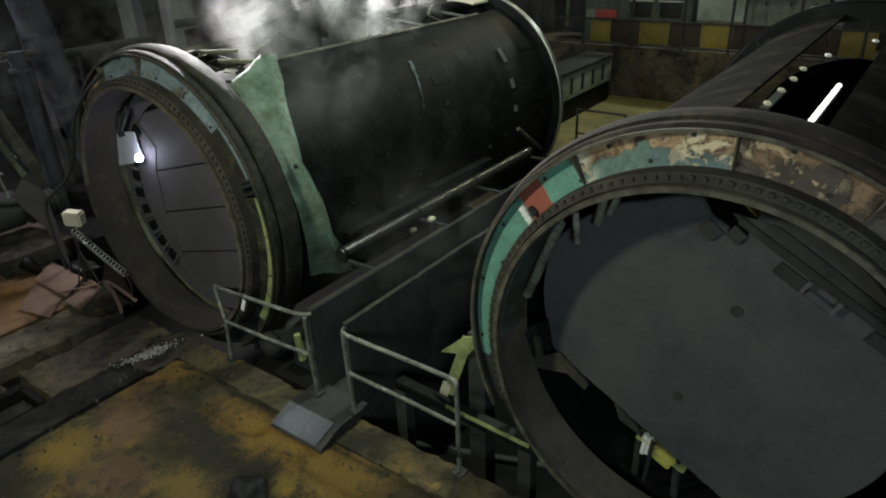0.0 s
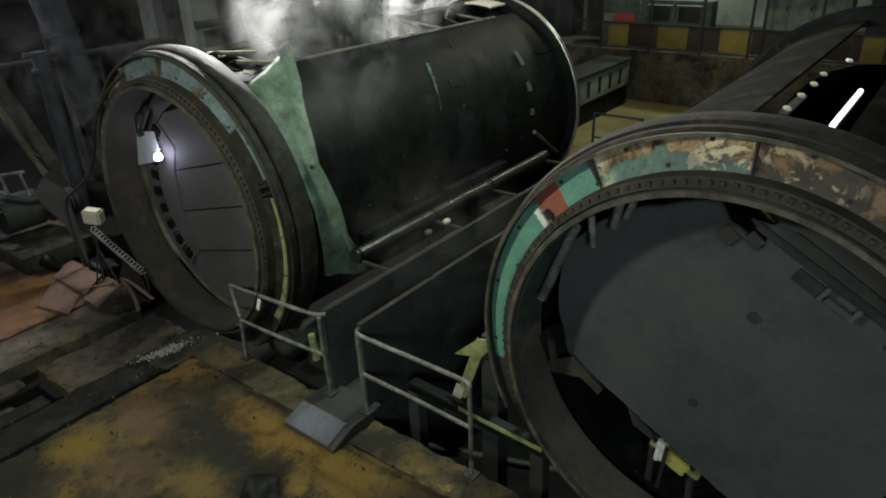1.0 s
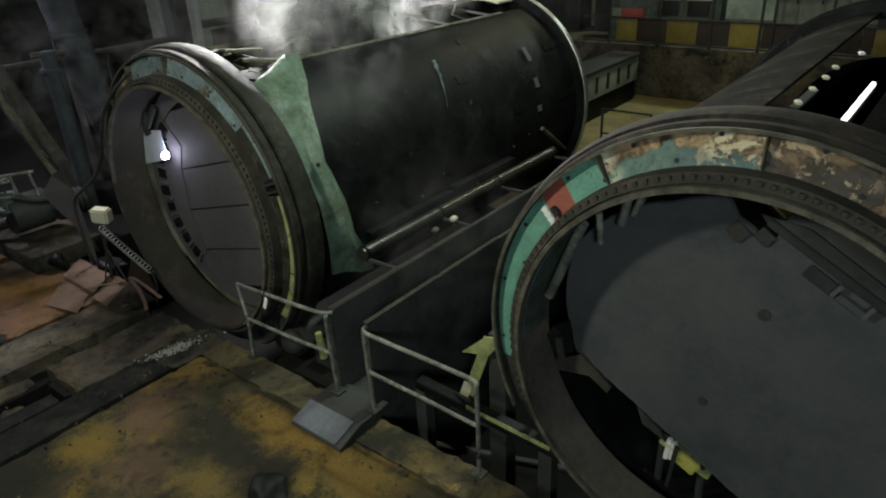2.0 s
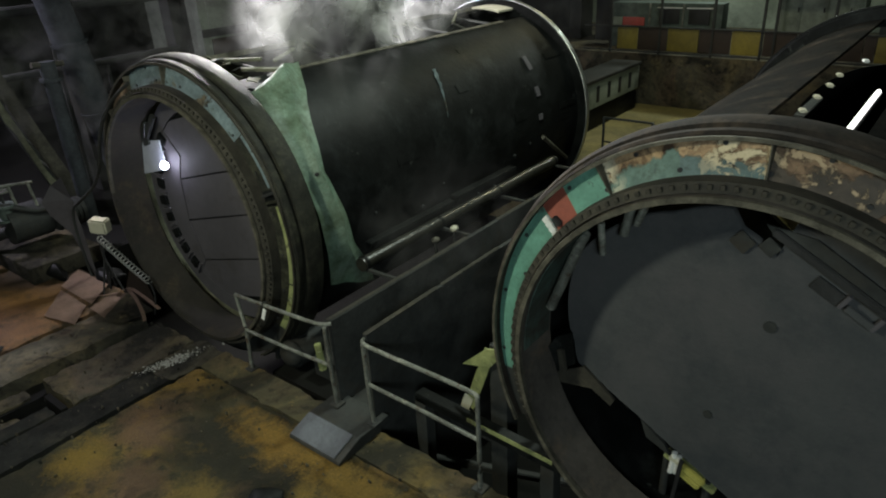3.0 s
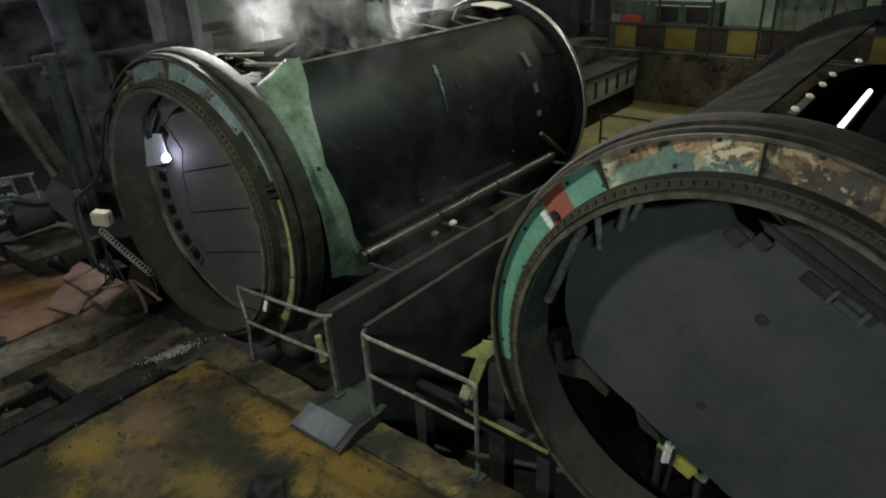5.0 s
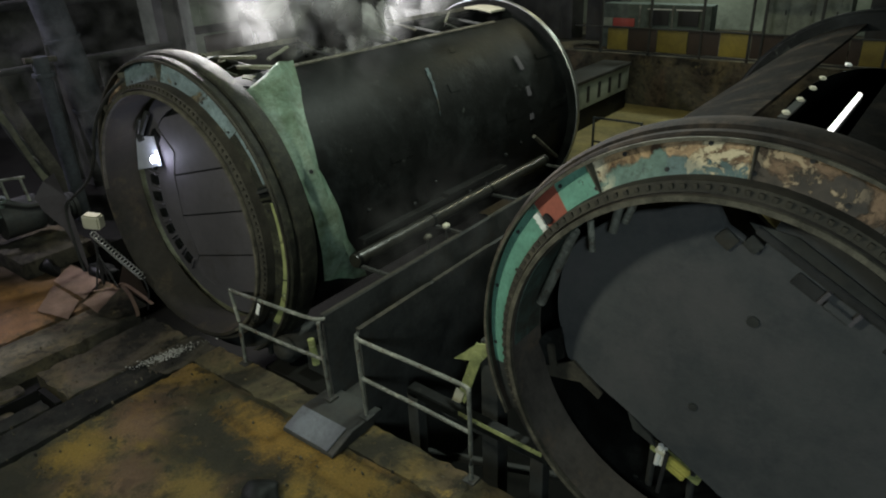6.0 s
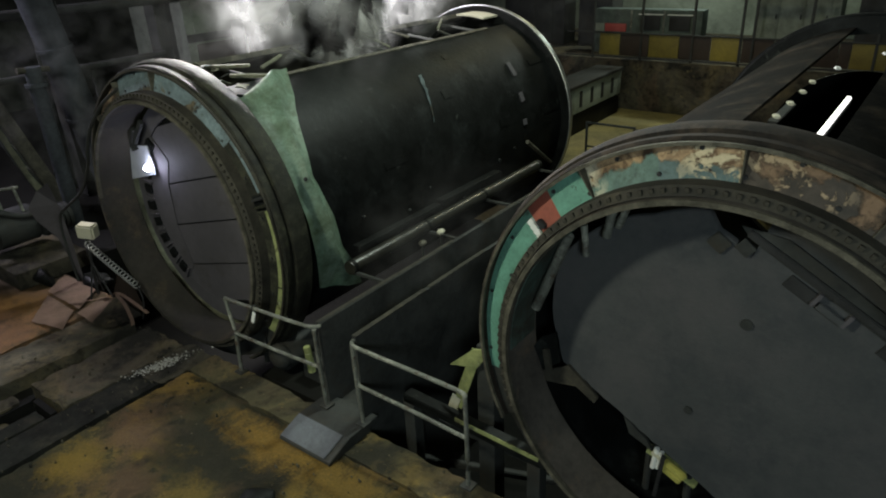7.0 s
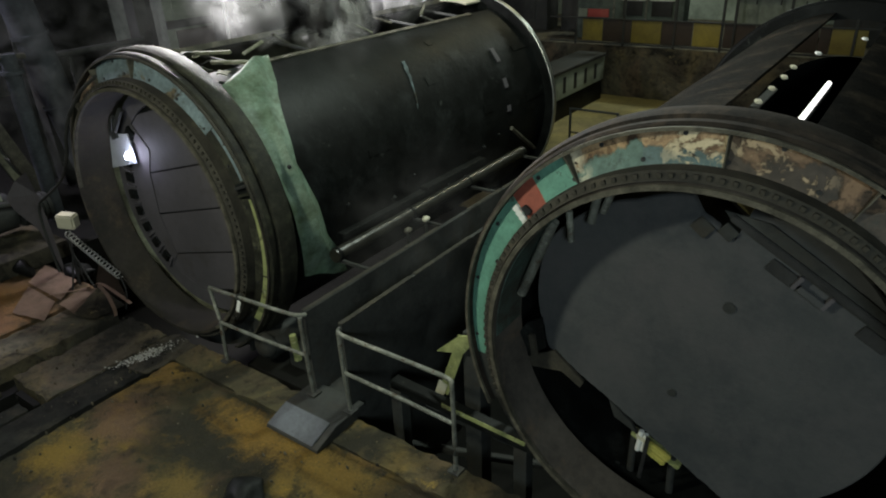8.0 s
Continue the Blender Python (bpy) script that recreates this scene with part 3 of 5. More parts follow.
    part("tyre", lathe(bmesh.new(), [(1.90, 4.19), (1.925, 4.18), (1.945, 4.20), (1.945, 4.27), (1.925, 4.275), (1.925, 4.31), (1.965, 4.315), (1.985, 4.36), (1.985, 4.46), (1.965, 4.55), (1.935, 4.57), (1.905, 4.57), (1.905, 4.31), (1.902, 4.30)], a0, a1, 110), TYRE if right else TYRE_GLOSS, d, "dark rounded outer ring of the drum end")
    part("rim_edge", lathe(bmesh.new(), [(1.893, 4.150), (1.918, 4.150), (1.918, 4.178), (1.893, 4.178)], a0, a1, 110), LIP if right else BAND, d, "worn edge of the ring")
    for a in ((12, 38, 62, 88.5, 123.3) if right else (88.5, 116.5, 140)):
        bm = bmesh.new()
        m = Matrix.Rotation(-radians(a), 4, "Y") @ Matrix.Translation((1.785, 4.20, 0))
        tilted(bm, m, 0.22, 0.09, 0.01, 0.002)
        part("rib", bm, LIP, d)
    # body shell, open along the top
    s0, s1 = (98, 437) if right else (100, 428)
    part("body_shell", lathe(bmesh.new(), [(1.80, 4.56), (1.80, BACK - 0.06), (1.77, BACK - 0.06), (1.77, 4.56)], s0, s1, 96), DARKBODY if right else BLACK, d, "brown rusty plate shell" if right else "sooty black plate shell with an open top")
    part("back_flange", lathe(bmesh.new(), [(1.70, BACK - 0.06), (1.93, BACK - 0.06), (1.955, BACK - 0.03), (1.955, BACK + 0.05), (1.93, BACK + 0.08), (1.70, BACK + 0.08)], n=128), BLACK, d, "dark far flange")
    part("flange_edge", lathe(bmesh.new(), [(1.957, BACK - 0.045), (1.975, BACK - 0.04), (1.975, BACK + 0.05), (1.957, BACK + 0.055)], n=128), BLACK if right else POLISHED, d, "dark worn edge of the far flange" if right else "bright polished edge of the far flange")
    part("back_wall", lathe(bmesh.new(), [(0.02, BACK - 0.01), (1.20 if right else 1.72, BACK - 0.01), (1.20 if right else 1.72, BACK + 0.03), (0.02, BACK + 0.03)], n=64), BLACK, d)
    part("shaft", tube(bmesh.new(), (0, 4.8, 0), (0, BACK + 0.9, 0), 0.22, 20), STEEL, d)
    part("lining", lathe(bmesh.new(), [(1.755, 4.60), (1.764, 4.60), (1.764, BACK - 0.1), (1.755, BACK - 0.1)], s0 + 1, s1 - 1, 80), BLACK if right else LINER, d)
    return d


left = drum(-7.38, "large sooty steel rotary drum with worn blue end ring", False)
right = drum(-0.93, "large rusty rotary drum with peeling teal end ring", True)

# end plate of the right drum: one big dusty plate hung inside the ring
bm = bmesh.new()
rims = []
for y, inset in ((4.53, 0.012), (4.545, 0.0), (4.59, 0.0)):
    ring = []
    for k in range(120):
        a = 2 * math.pi * k / 120
        chord = 0.945 / max(0.2, math.cos(a - radians(240)))
        deg = math.degrees(a)
        rim = 1.345 + 0.15 * max(0.0, 1 - abs(deg - 152) / 34) ** 0.7
        if 82.5 < deg < 97.5:
            rim = 1.12 + 0.012 * (deg - 90)
        r = min(rim, chord + 0.02 * noise.noise(Vector((k * 0.8, 0, 0)))) - inset
        ring.append(bm.verts.new((r * math.cos(a), y, r * math.sin(a))))
    rims.append(ring)
for u, v in zip(rims, rims[1:]):
    for k in range(120):
        bm.faces.new((u[k], u[(k + 1) % 120], v[(k + 1) % 120], v[k]))
bm.faces.new(rims[0])
bm.faces.new(rims[-1])
part("end_plate", bm, DISC, right, "big round plain grey dusty plate")
# end plate of the left drum: planks of plate with open seams
for k, (z0, z1) in enumerate(((-1.22, -0.706), (-0.684, -0.116), (-0.094, 0.453), (0.475, 1.22))):
    bm = bmesh.new()
    n = 24
    rows = []
    for j in range(n + 1):
        z = z0 + (z1 - z0) * j / n
        w = math.sqrt(max(0.0, 1.29 ** 2 - z * z))
        rows.append([bm.verts.new((sx * w, y, z)) for y in (4.56, 4.585) for sx in (-1, 1)])
    for u, v in zip(rows, rows[1:]):
        bm.faces.new((u[0], u[1], v[1], v[0]))
        bm.faces.new((u[2], v[2], v[3], u[3]))
        bm.faces.new((u[0], v[0], v[2], u[2]))
        bm.faces.new((u[1], u[3], v[3], v[1]))
    bm.faces.new((rows[0][0], rows[0][2], rows[0][3], rows[0][1]))
    bm.faces.new((rows[-1][0], rows[-1][1], rows[-1][3], rows[-1][2]))
    part("end_plank", bm, PANEL, left, smooth=False).matrix_basis = Matrix.Rotation(radians(-15), 4, "Y")


# ---- details of the drums ----
def on_drum(r, a, y):
    return Vector((r * math.cos(radians(a)), y, r * math.sin(radians(a))))


def drum_plate(name, parent, r, a0, a1, y0, y1, material, label="", thick=0.012):
    n = max(2, int(abs(a1 - a0) / 4))
    return part(name, lathe(bmesh.new(), [(r, y0), (r + thick, y0), (r + thick, y1), (r, y1)], a0, a1, n), material, parent, label)


# black blocks painting dark notches between the collar and the left drum's planked end
bm = bmesh.new()
inner = [(-0.62, 0.62), (-0.74, 0.30), (-0.755, -0.31), (-0.56, -0.87)]
outer = [on_drum(1.30, v, 0) for v in range(135, 238, 6)]
outline = [(p.x, p.z) for p in outer] + inner[::-1]
prism(bm, outline, 4.548, 4.556)
part("ring_plate", bm, PANEL, left, "mauve-grey segment plate behind the black notch blocks", smooth=False)
lug = bmesh.new()
box(lug, -0.075, 0.075, -0.025, 0.025, -0.062, 0.062, 0.008)
notch_mesh = mesh_of("lug", lug, BLACK)
bar = bmesh.new()
box(bar, -0.10, 0.10, -0.03, 0.03, -0.014, 0.014, 0.004)
bar_mesh = mesh_of("lug_bar", bar, PANEL)
for k in range(9):
    a = radians(140 + k * 11.2)
    for mesh, da in ((notch_mesh, 0.0), (bar_mesh, 5.6)):
        o = new(mesh.name, mesh)
        o.parent = left
        q = a + radians(da)
        o.matrix_basis = Matrix.Translation((1.25 * math.cos(q), 4.535 + 0.008 * math.sin(k * 2.7), 1.25 * math.sin(q))) @ Matrix.Rotation(-q, 4, "Y")
part("backing", lathe(bmesh.new(), [(0.02, 4.61), (1.5, 4.61), (1.5, 4.64), (0.02, 4.64)], n=48), BLACK, left)
part("inner_ring", lathe(bmesh.new(), [(1.31, 4.565), (1.54, 4.565), (1.54, 4.60), (1.31, 4.60)], n=96), PANEL, left, "dark ring behind the planked end")
bm = bmesh.new()
prism(bm, ((-1.37, 0.75), (-0.93, 0.81), (-0.88, 0.42), (-1.52, 0.25)), 4.475, 4.49)
part("gusset", bm, GUSSET, left, "pale gusset plate beside the welding arc")
bm = bmesh.new()
tilted(bm, pose(-1.26, 4.47, 0.80, 0, -20, 0), 0.16, 0.03, 0.20, 0.006)
tilted(bm, pose(-1.05, 4.46, 0.98, 0, -48, 0), 0.42, 0.05, 0.07, 0.006)
tilted(bm, pose(-1.16, 4.44, 0.93, 0, 30, 0), 0.05, 0.06, 0.24, 0.006)
part("bracket", bm, STEEL, left)
bm = bmesh.new()
bmesh.ops.create_icosphere(bm, subdivisions=3, radius=0.05)
bulge(bm, 0.008, 14.0, 2.0)
welding_arc = solid("welding_arc", bm, glow("arc_glow", (0.75, 0.78, 1.0), 60), "glaring blue-white welding arc at the drum end", "welding arc")

# bright flap of sheet behind the end ring
edge_r = [(5.56, 66), (5.07, 42), (4.88, 22), (5.10, -6), (5.65, -33)]
edge_l = [(4.60, 57), (4.60, 46), (4.60, 25), (4.66, -1), (4.76, -21)]


def along(edge, t):
    u = t * (len(edge) - 1)
    i = min(int(u), len(edge) - 2)
    f = u - i
    return tuple(edge[i][k] * (1 - f) + edge[i + 1][k] * f for k in (0, 1))


bm = bmesh.new()
grid = []
NS, NW = 40, 8
for i in range(NS + 1):
    t = i / NS
    yl, al = along(edge_l, t)
    yr, ar = along(edge_r, t)
    row = []
    for j in range(NW + 1):
        w = j / NW
        crease = 0.045 * math.sin(9 * t + 3 * w) * w * (1 - w) * 3 + 0.10 * max(0.0, 1 - abs(w - 0.62) / 0.3) * (1 - 0.55 * t)
        row.append(bm.verts.new(on_drum(1.885 + crease + 0.03 * w, al + (ar - al) * w, yl + (yr - yl) * w)))
    grid.append(row)
for i in range(NS):
    for j in range(NW):
        bm.faces.new((grid[i][j], grid[i][j + 1], grid[i + 1][j + 1], grid[i + 1][j]))
bulge(bm, 0.02, 3.4, 4.0)
bmesh.ops.solidify(bm, geom=bm.faces[:], thickness=0.006)
flap = part("guard_sheet", bm, GREEN_SHEET, left, "creased pale green triangular guard sheet")
bm = bmesh.new()
p = on_drum(1.95, 22, 4.74)
bmesh.ops.create_uvsphere(bm, u_segments=12, v_segments=8, radius=0.025, matrix=Matrix.Translation(p))
part("bolt_head", bm, RUBBER, flap)

# frame and brackets where the open shell meets the end ring
bm = bmesh.new()
tilted(bm, Matrix.Translation(on_drum(1.84, 82, 5.05)) @ pose(0, 0, 0, 0, 8, -58), 0.05, 0.62, 0.035, 0.006)
part("cross_bar", bm, LINER, left, "yellowish worn cross bar")
bm = bmesh.new()
tilted(bm, Matrix.Translation(on_drum(1.83, 70, 5.15)) @ pose(0, 0, 0, 0, 18, -66), 0.05, 0.6, 0.04, 0.006)
part("cross_bar", bm, LINER, left)
rng = random.Random(14)
for k in range(9):
    a, y = 60 + k * 4.2, 4.68 + rng.uniform(0, 0.22)
    bm = bmesh.new()
    tilted(bm, Matrix.Translation(on_drum(1.85, a, y)) @ pose(0, 0, 0, rng.uniform(-35, 35), rng.uniform(-30, 40), rng.uniform(0, 180)), rng.uniform(0.08, 0.2), rng.uniform(0.06, 0.15), 0.012)
    bmesh.ops.subdivide_edges(bm, edges=bm.edges[:], cuts=2, use_grid_fill=True)
    bulge(bm, 0.03, 9.0, k * 3.1)
    part("scrap_piece", bm, LINER if k % 3 else STEEL, left)
part("edge_strip", lathe(bmesh.new(), [(1.79, 4.56), (1.86, 4.56), (1.86, 10.9), (1.79, 10.9)], 98.6, 101.2, 2), LIP, left, "worn bright edge of the opening")
part("edge_strip", lathe(bmesh.new(), [(1.79, 5.5), (1.815, 5.5), (1.815, 10.2), (1.79, 10.2)], 66.5, 68.2, 2), LIP, left)
rng = random.Random(5)
for k in range(7):
    y = 5.9 + k * 0.68
    bm = bmesh.new()
    a = rng.uniform(72, 96)
    p = on_drum(1.74, a, y)
    tilted(bm, Matrix.Translation(p) @ pose(0, 0, 0, rng.uniform(-30, 30), rng.uniform(-40, 40), rng.uniform(-70, 20)), 0.05, rng.uniform(0.22, 0.5), 0.03, 0.006)
    part("stay_bar", bm, (LINER, LIP, STEEL)[k % 3], left)
for y in (5.4, 6.6, 7.8, 9.0, 10.2):
    bm = bmesh.new()
    tube(bm, on_drum(1.72, 101, y), on_drum(1.72, 67, y), 0.03, 8)
    part("cross_stay", bm, STEEL, left)
# pale cover and tabs at the far end
drum_plate("end_cover", left, 1.83, 76, 94, 10.45, 10.92, CREAM, "pale rounded cover plate on the far end", 0.03)
for a0, a1 in ((33, 41), (19, 24), (7, 10)):
    drum_plate("tab", left, 1.815, a0, a1, 9.55 + 0.005 * a0, 9.66 + 0.005 * a0, PANEL)
for a, y in ((36, 10.35), (8, 10.3)):
    drum_plate("slot_plate", left, 1.805, a, a + 3, y, y + 0.5, BLACK)
bm = bmesh.new()
prev = None
for k in range(15):
    t = k / 14
    w = 0.035 * (1 - t) * (1 + 0.8 * noise.noise(Vector((k * 1.7, 0, 0)))) + 0.004
    y = 7.62 - 0.26 * t + 0.02 * noise.noise(Vector((k * 0.9, 5, 0)))
    cur = [bm.verts.new(on_drum(1.812, 48 - 23 * t, y - w)), bm.verts.new(on_drum(1.812, 48 - 23 * t, y + w))]
    if prev:
        bm.faces.new((prev[0], prev[1], cur[1], cur[0]))
    prev = cur
bmesh.ops.solidify(bm, geom=bm.faces[:], thickness=0.004)
part("peeled_strip", bm, BLUE, left, "thin torn bluish strip")
bm = bmesh.new()
tube(bm, on_drum(1.86, -2, 9.62), on_drum(1.95, -20, 10.5), 0.035, 8)
part("stop_bar", bm, LIP, left)
rng = random.Random(8)
for k in range(9):
    a, y = rng.uniform(-15, 60), rng.uniform(5.6, 10.4)
    da, dy = rng.uniform(2, 7), rng.uniform(0.1, 0.45)
    drum_plate("patch", left, 1.803, a, a + da, y, y + dy, BLACK, thick=0.006)
for k in range(10):
    bm = bmesh.new()
    a, y = rng.uniform(-20, 0), 5.6 + k * 0.46
    bmesh.ops.create_icosphere(bm, subdivisions=1, radius=rng.uniform(0.02, 0.05), matrix=Matrix.Translation(on_drum(1.81, a, y)))
    part("rivet", bm, BLACK, left)

# holes and bolts on the painted faces
dot = bmesh.new()
tube(dot, (0, -0.012, 0), (0, 0.012, 0), 0.016, 10)
dot_mesh = mesh_of("face_bolt", dot, RUBBER)
for d, angles in ((left, range(-34, 130, 8)), (right, range(16, 200, 9))):
    for k, a in enumerate(angles):
        r = 1.86 if k % 2 else 1.71
        o = new("face_bolt", dot_mesh)
        o.parent = d
        o.location = on_drum(r, a, 4.178 + (r - 1.672) * 0.30)

# right drum: white scale on the ring, hangers, beam and plate
for k, r in enumerate((1.665, 1.71, 1.755, 1.80)):
    bm = bmesh.new()
    tilted(bm, Matrix.Translation(on_drum(r + 0.005, 143.0, 4.165 + (r - 1.672) * 0.3)) @ Matrix.Rotation(-radians(143), 4, "Y"), 0.042, 0.03, 0.055, 0.004)
    part("white_block", bm, WHITE, right)
bm = bmesh.new()
tilted(bm, Matrix.Translation(on_drum(1.73, 140.3, 4.17)) @ Matrix.Rotation(-radians(145), 4, "Y"), 0.08, 0.05, 0.05, 0.01)
part("latch", bm, RUBBER, right)
for p, q, w in (((-1.17, 4.32, 0.99), (-1.45, 4.32, 0.26), 0.042), ((-1.05, 4.32, 1.10), (-1.02, 4.32, 0.85), 0.027), ((-0.87, 4.42, 1.22), (-0.91, 4.42, 1.00), 0.036), ((-0.76, 4.42, 1.27), (-0.82, 4.42, 1.10), 0.030)):
    part("hanger", tube(bmesh.new(), p, q, w, 12), RAILPAINT, right, "greyed steel hanger rod")
drum_plate("collar_lining", right, 1.538, 138, 182, 4.06, 4.46, TEAL_DULL, "dull teal paint inside the collar", 0.008)
drum_plate("inner_lining", right, 1.70, 138, 176, 4.50, 5.0, TEAL_DULL, "teal-painted inside of the drum", 0.02)
bm = bmesh.new()
tilted(bm, pose(0.62, 4.50, 0.92, 0, 29.5, 0), 1.25, 0.05, 0.055, 0.008)
part("clamp_beam", bm, RUBBER, right, "black clamp beam across the plate")
for x, z, w, h, turn in ((-0.11, 1.10, 0.13, 0.12, 38), (0.065, 1.10, 0.11, 0.10, 38), (0.44, 0.885, 0.20, 0.10, 30), (1.05, 0.55, 0.20, 0.10, 30)):
    bm = bmesh.new()
    tilted(bm, pose(x, 4.516, z, 0, turn, 0), w, 0.022, h, 0.004)
    part("clamp", bm, STEEL if w < 0.15 else RUBBER, right)
for x, z in ((0.50, 0.85), (0.70, 0.745)):
    bm = bmesh.new()
    tilted(bm, pose(x + 0.05, 4.497, z - 0.0, 0, 30, 0), 0.03, 0.05, 0.11, 0.004)
    part("clamp_cheek", bm, PANEL, right)
part("clamp_bar", tilted(bmesh.new(), pose(0.65, 4.485, 0.765, 0, 30, 0), 0.20, 0.025, 0.05, 0.005), DISC, right)
bm = bmesh.new()
quad = ((0.02, 1.26), (0.33, 1.22), (0.70, 1.0), (1.3, 0.62), (1.22, 0.52), (0.10, 1.17))
prism(bm, quad, 4.505, 4.52)
part("side_plate", bm, STEEL, right, "greenish grey plate beyond the clamp beam", smooth=False)
for x, z, r in ((-0.17, -0.39, 0.035), (0.15, 0.51, 0.045)):
    part("plug", tube(bmesh.new(), (x, 4.518, z), (x, 4.532, z), r, 14), STEEL, right)
# bent arm, lug and flap where the plate's lower edge meets the collar
for name, y, quad, m, lab in (("arm", 4.49, ((-1.52, -0.52), (-1.21, -0.34), (-0.92, -0.57), (-0.95, -0.64), (-1.13, -0.53), (-1.50, -0.60)), BAND, "bent grey-brown arm"), ("lug", 4.44, ((-1.53, -0.22), (-1.46, -0.10), (-1.32, -0.01), (-1.27, -0.30), (-1.43, -0.44)), BLACK, "black lug at the collar"), ("flap", 4.615, ((-0.72, -0.76), (-0.50, -0.92), (-0.44, -1.02), (-0.66, -0.92)), STEEL, "dull grey flap behind the plate")):
    bm = bmesh.new()
    part(name, prism(bm, quad, y, y + 0.03), m, right, lab, smooth=False)
part("lug_bar", tilted(bmesh.new(), pose(-1.38, 4.42, -0.30, 0, -10, 0), 0.06, 0.04, 0.22, 0.006), BAND, right)
# tabs in the opening of the shell; a glowing rod paints a polished edge's reflection
for x, y in ((-0.10, 5.70), (-0.10, 6.20), (-0.10, 6.70), (-0.11, 7.19), (-0.02, 8.0), (0.29, 9.09)):
    bm = bmesh.new()
    tilted(bm, pose(x, y, 1.735, 0, 4, 20), 0.055, 0.09, 0.025, 0.008)
    part("tab", bm, WHITE if y > 7.5 else CREAM, right, "pale tab at the edge of the opening")
bm = bmesh.new()
tilted(bm, pose(-0.10, 5.92, 1.715, 0, 4, 0), 0.07, 0.7, 0.02, 0.004)
part("edge_rod", bm, STEEL, right)
glint_root = thing("tube_lamp", (-0.65, 5.87, 3.24), "glowing white rod that stands for a reflection on a polished edge", "lamp")
bm = bmesh.new()
tube(bm, (0, -0.69, 0), (0, 0.69, 0), 0.020, 14)
part("tube", bm, glow("tube_glow", (1.0, 0.98, 0.95), 2.2), glint_root)
bm = bmesh.new()
box(bm, -0.02, 0.02, -0.74, 0.74, -0.066, -0.023, 0.005)
part("holder", bm, STEEL, glint_root)


# ---- rails, ramp, pipes and machines at the pit edge ----
def rail(name, label, top, mid, posts):
    r = thing(name, (top[0][0], top[0][1], 0), label, "railing", "guard rails at the pit edge")
    base = Vector(r.location)
    part("top_rail", bent(bmesh.new(), [Vector(p) - base for p in smooth_line(top, 6)], 0.021, 10), RAILPAINT, r)
    part("middle_rail", bent(bmesh.new(), [Vector(p) - base for p in smooth_line(mid, 6)], 0.020, 10), RAILPAINT, r)
    for p in posts:
        part("post", bent(bmesh.new(), [Vector(q) - base for q in smooth_line(p, 5)], 0.022, 10), RAILPAINT, r)
        f = Vector(p[-1]) - base
        part("foot_plate", box(bmesh.new(), f.x - 0.06, f.x + 0.06, f.y - 0.06, f.y + 0.06, f.z - 0.012, f.z + 0.012, 0.004), STEEL, r)
    return r


rail("guard_rail", "short bent guard rail of worn grey tube", [(-6.09, 3.77, 1.01), (-5.5, 3.77, 1.035), (-4.85, 3.77, 1.075), (-4.66, 3.79, 1.09), (-4.60, 3.85, 1.09)], [(-6.02, 3.77, 0.57), (-5.3, 3.77, 0.585), (-4.7, 3.77, 0.62), (-4.62, 3.77, 0.63)], [[(-6.09, 3.77, 1.01), (-6.05, 3.77, 0.78), (-6.02, 3.77, 0.55), (-6.05, 3.77, 0.022)], [(-4.62, 3.77, 1.08), (-4.61, 3.77, 0.62), (-4.58, 3.77, 0.153)]])
rail("guard_rail", "two-bar guard rail of worn pale grey tube", [(-4.13, 3.95, 1.09), (-4.11, 3.79, 1.075), (-3.85, 3.77, 1.07), (-3.4, 3.77, 1.07), (-2.82, 3.77, 1.06), (-2.755, 3.77, 1.01)], [(-4.07, 3.77, 0.66), (-4.07, 3.77, 0.62), (-3.85, 3.77, 0.61), (-3.4, 3.77, 0.60), (-2.75, 3.77, 0.57)], [[(-4.10, 3.78, 1.07), (-4.08, 3.77, 0.66), (-4.05, 3.77, 0.153)], [(-2.755, 3.77, 1.03), (-2.75, 3.77, 0.57), (-2.75, 3.77, 0.02)]])
lamp_knob = thing("rail_tag", (-5.56, 3.77, 1.03), "pale scrap of sheet hung on the rail", "tag")
bm = bmesh.new()
tilted(bm, pose(0.0, -0.035, -0.09, 0, 24, 0), 0.05, 0.012, 0.16, 0.004)
part("strip", bm, WHITE, lamp_knob)
part("hook", bent(bmesh.new(), smooth_line([(0, -0.035, -0.02), (0, -0.035, 0.035), (0, 0.0, 0.045), (0, 0.035, 0.03)], 5), 0.008, 6), STEEL, lamp_knob)

bm = bmesh.new()
prof = [(3.225, 0.004), (3.235, 0.04), (3.53, 0.14), (3.95, 0.14), (3.95, 0.084), (3.832, 0.084), (3.832, 0.004)]
a = [bm.verts.new((-4.75, y, z)) for y, z in prof]
b = [bm.verts.new((-4.02, y, z)) for y, z in prof]
for k in range(len(prof)):
    j = (k + 1) % len(prof)
    bm.faces.new((a[k], a[j], b[j], b[k]))
bm.faces.new(a[::-1])
bm.faces.new(b)
bmesh.ops.bevel(bm, geom=bm.edges[:], offset=0.006, segments=1, affect="EDGES")
ramp = solid("step_ramp", bm, STEEL, "dark grey steel ramp plate onto the walkway", "ramp", smooth=False)
bm = bmesh.new()
tilted(bm, pose(-4.42, 3.38, 0.096, 18.7, 0, 0), 0.64, 0.29, 0.012, 0.003)
part("tread_plate", bm, TREAD, ramp, "scuffed grey tread plate")

pipe = thing("pipe", (-5.30, 5.0, 1.1), "greasy bright pipe along the trough wall", "pipe")
part("tube", tube(bmesh.new(), (0, 0, -0.03), (0, 4.6, -0.03), 0.085, 20), GREASED, pipe)
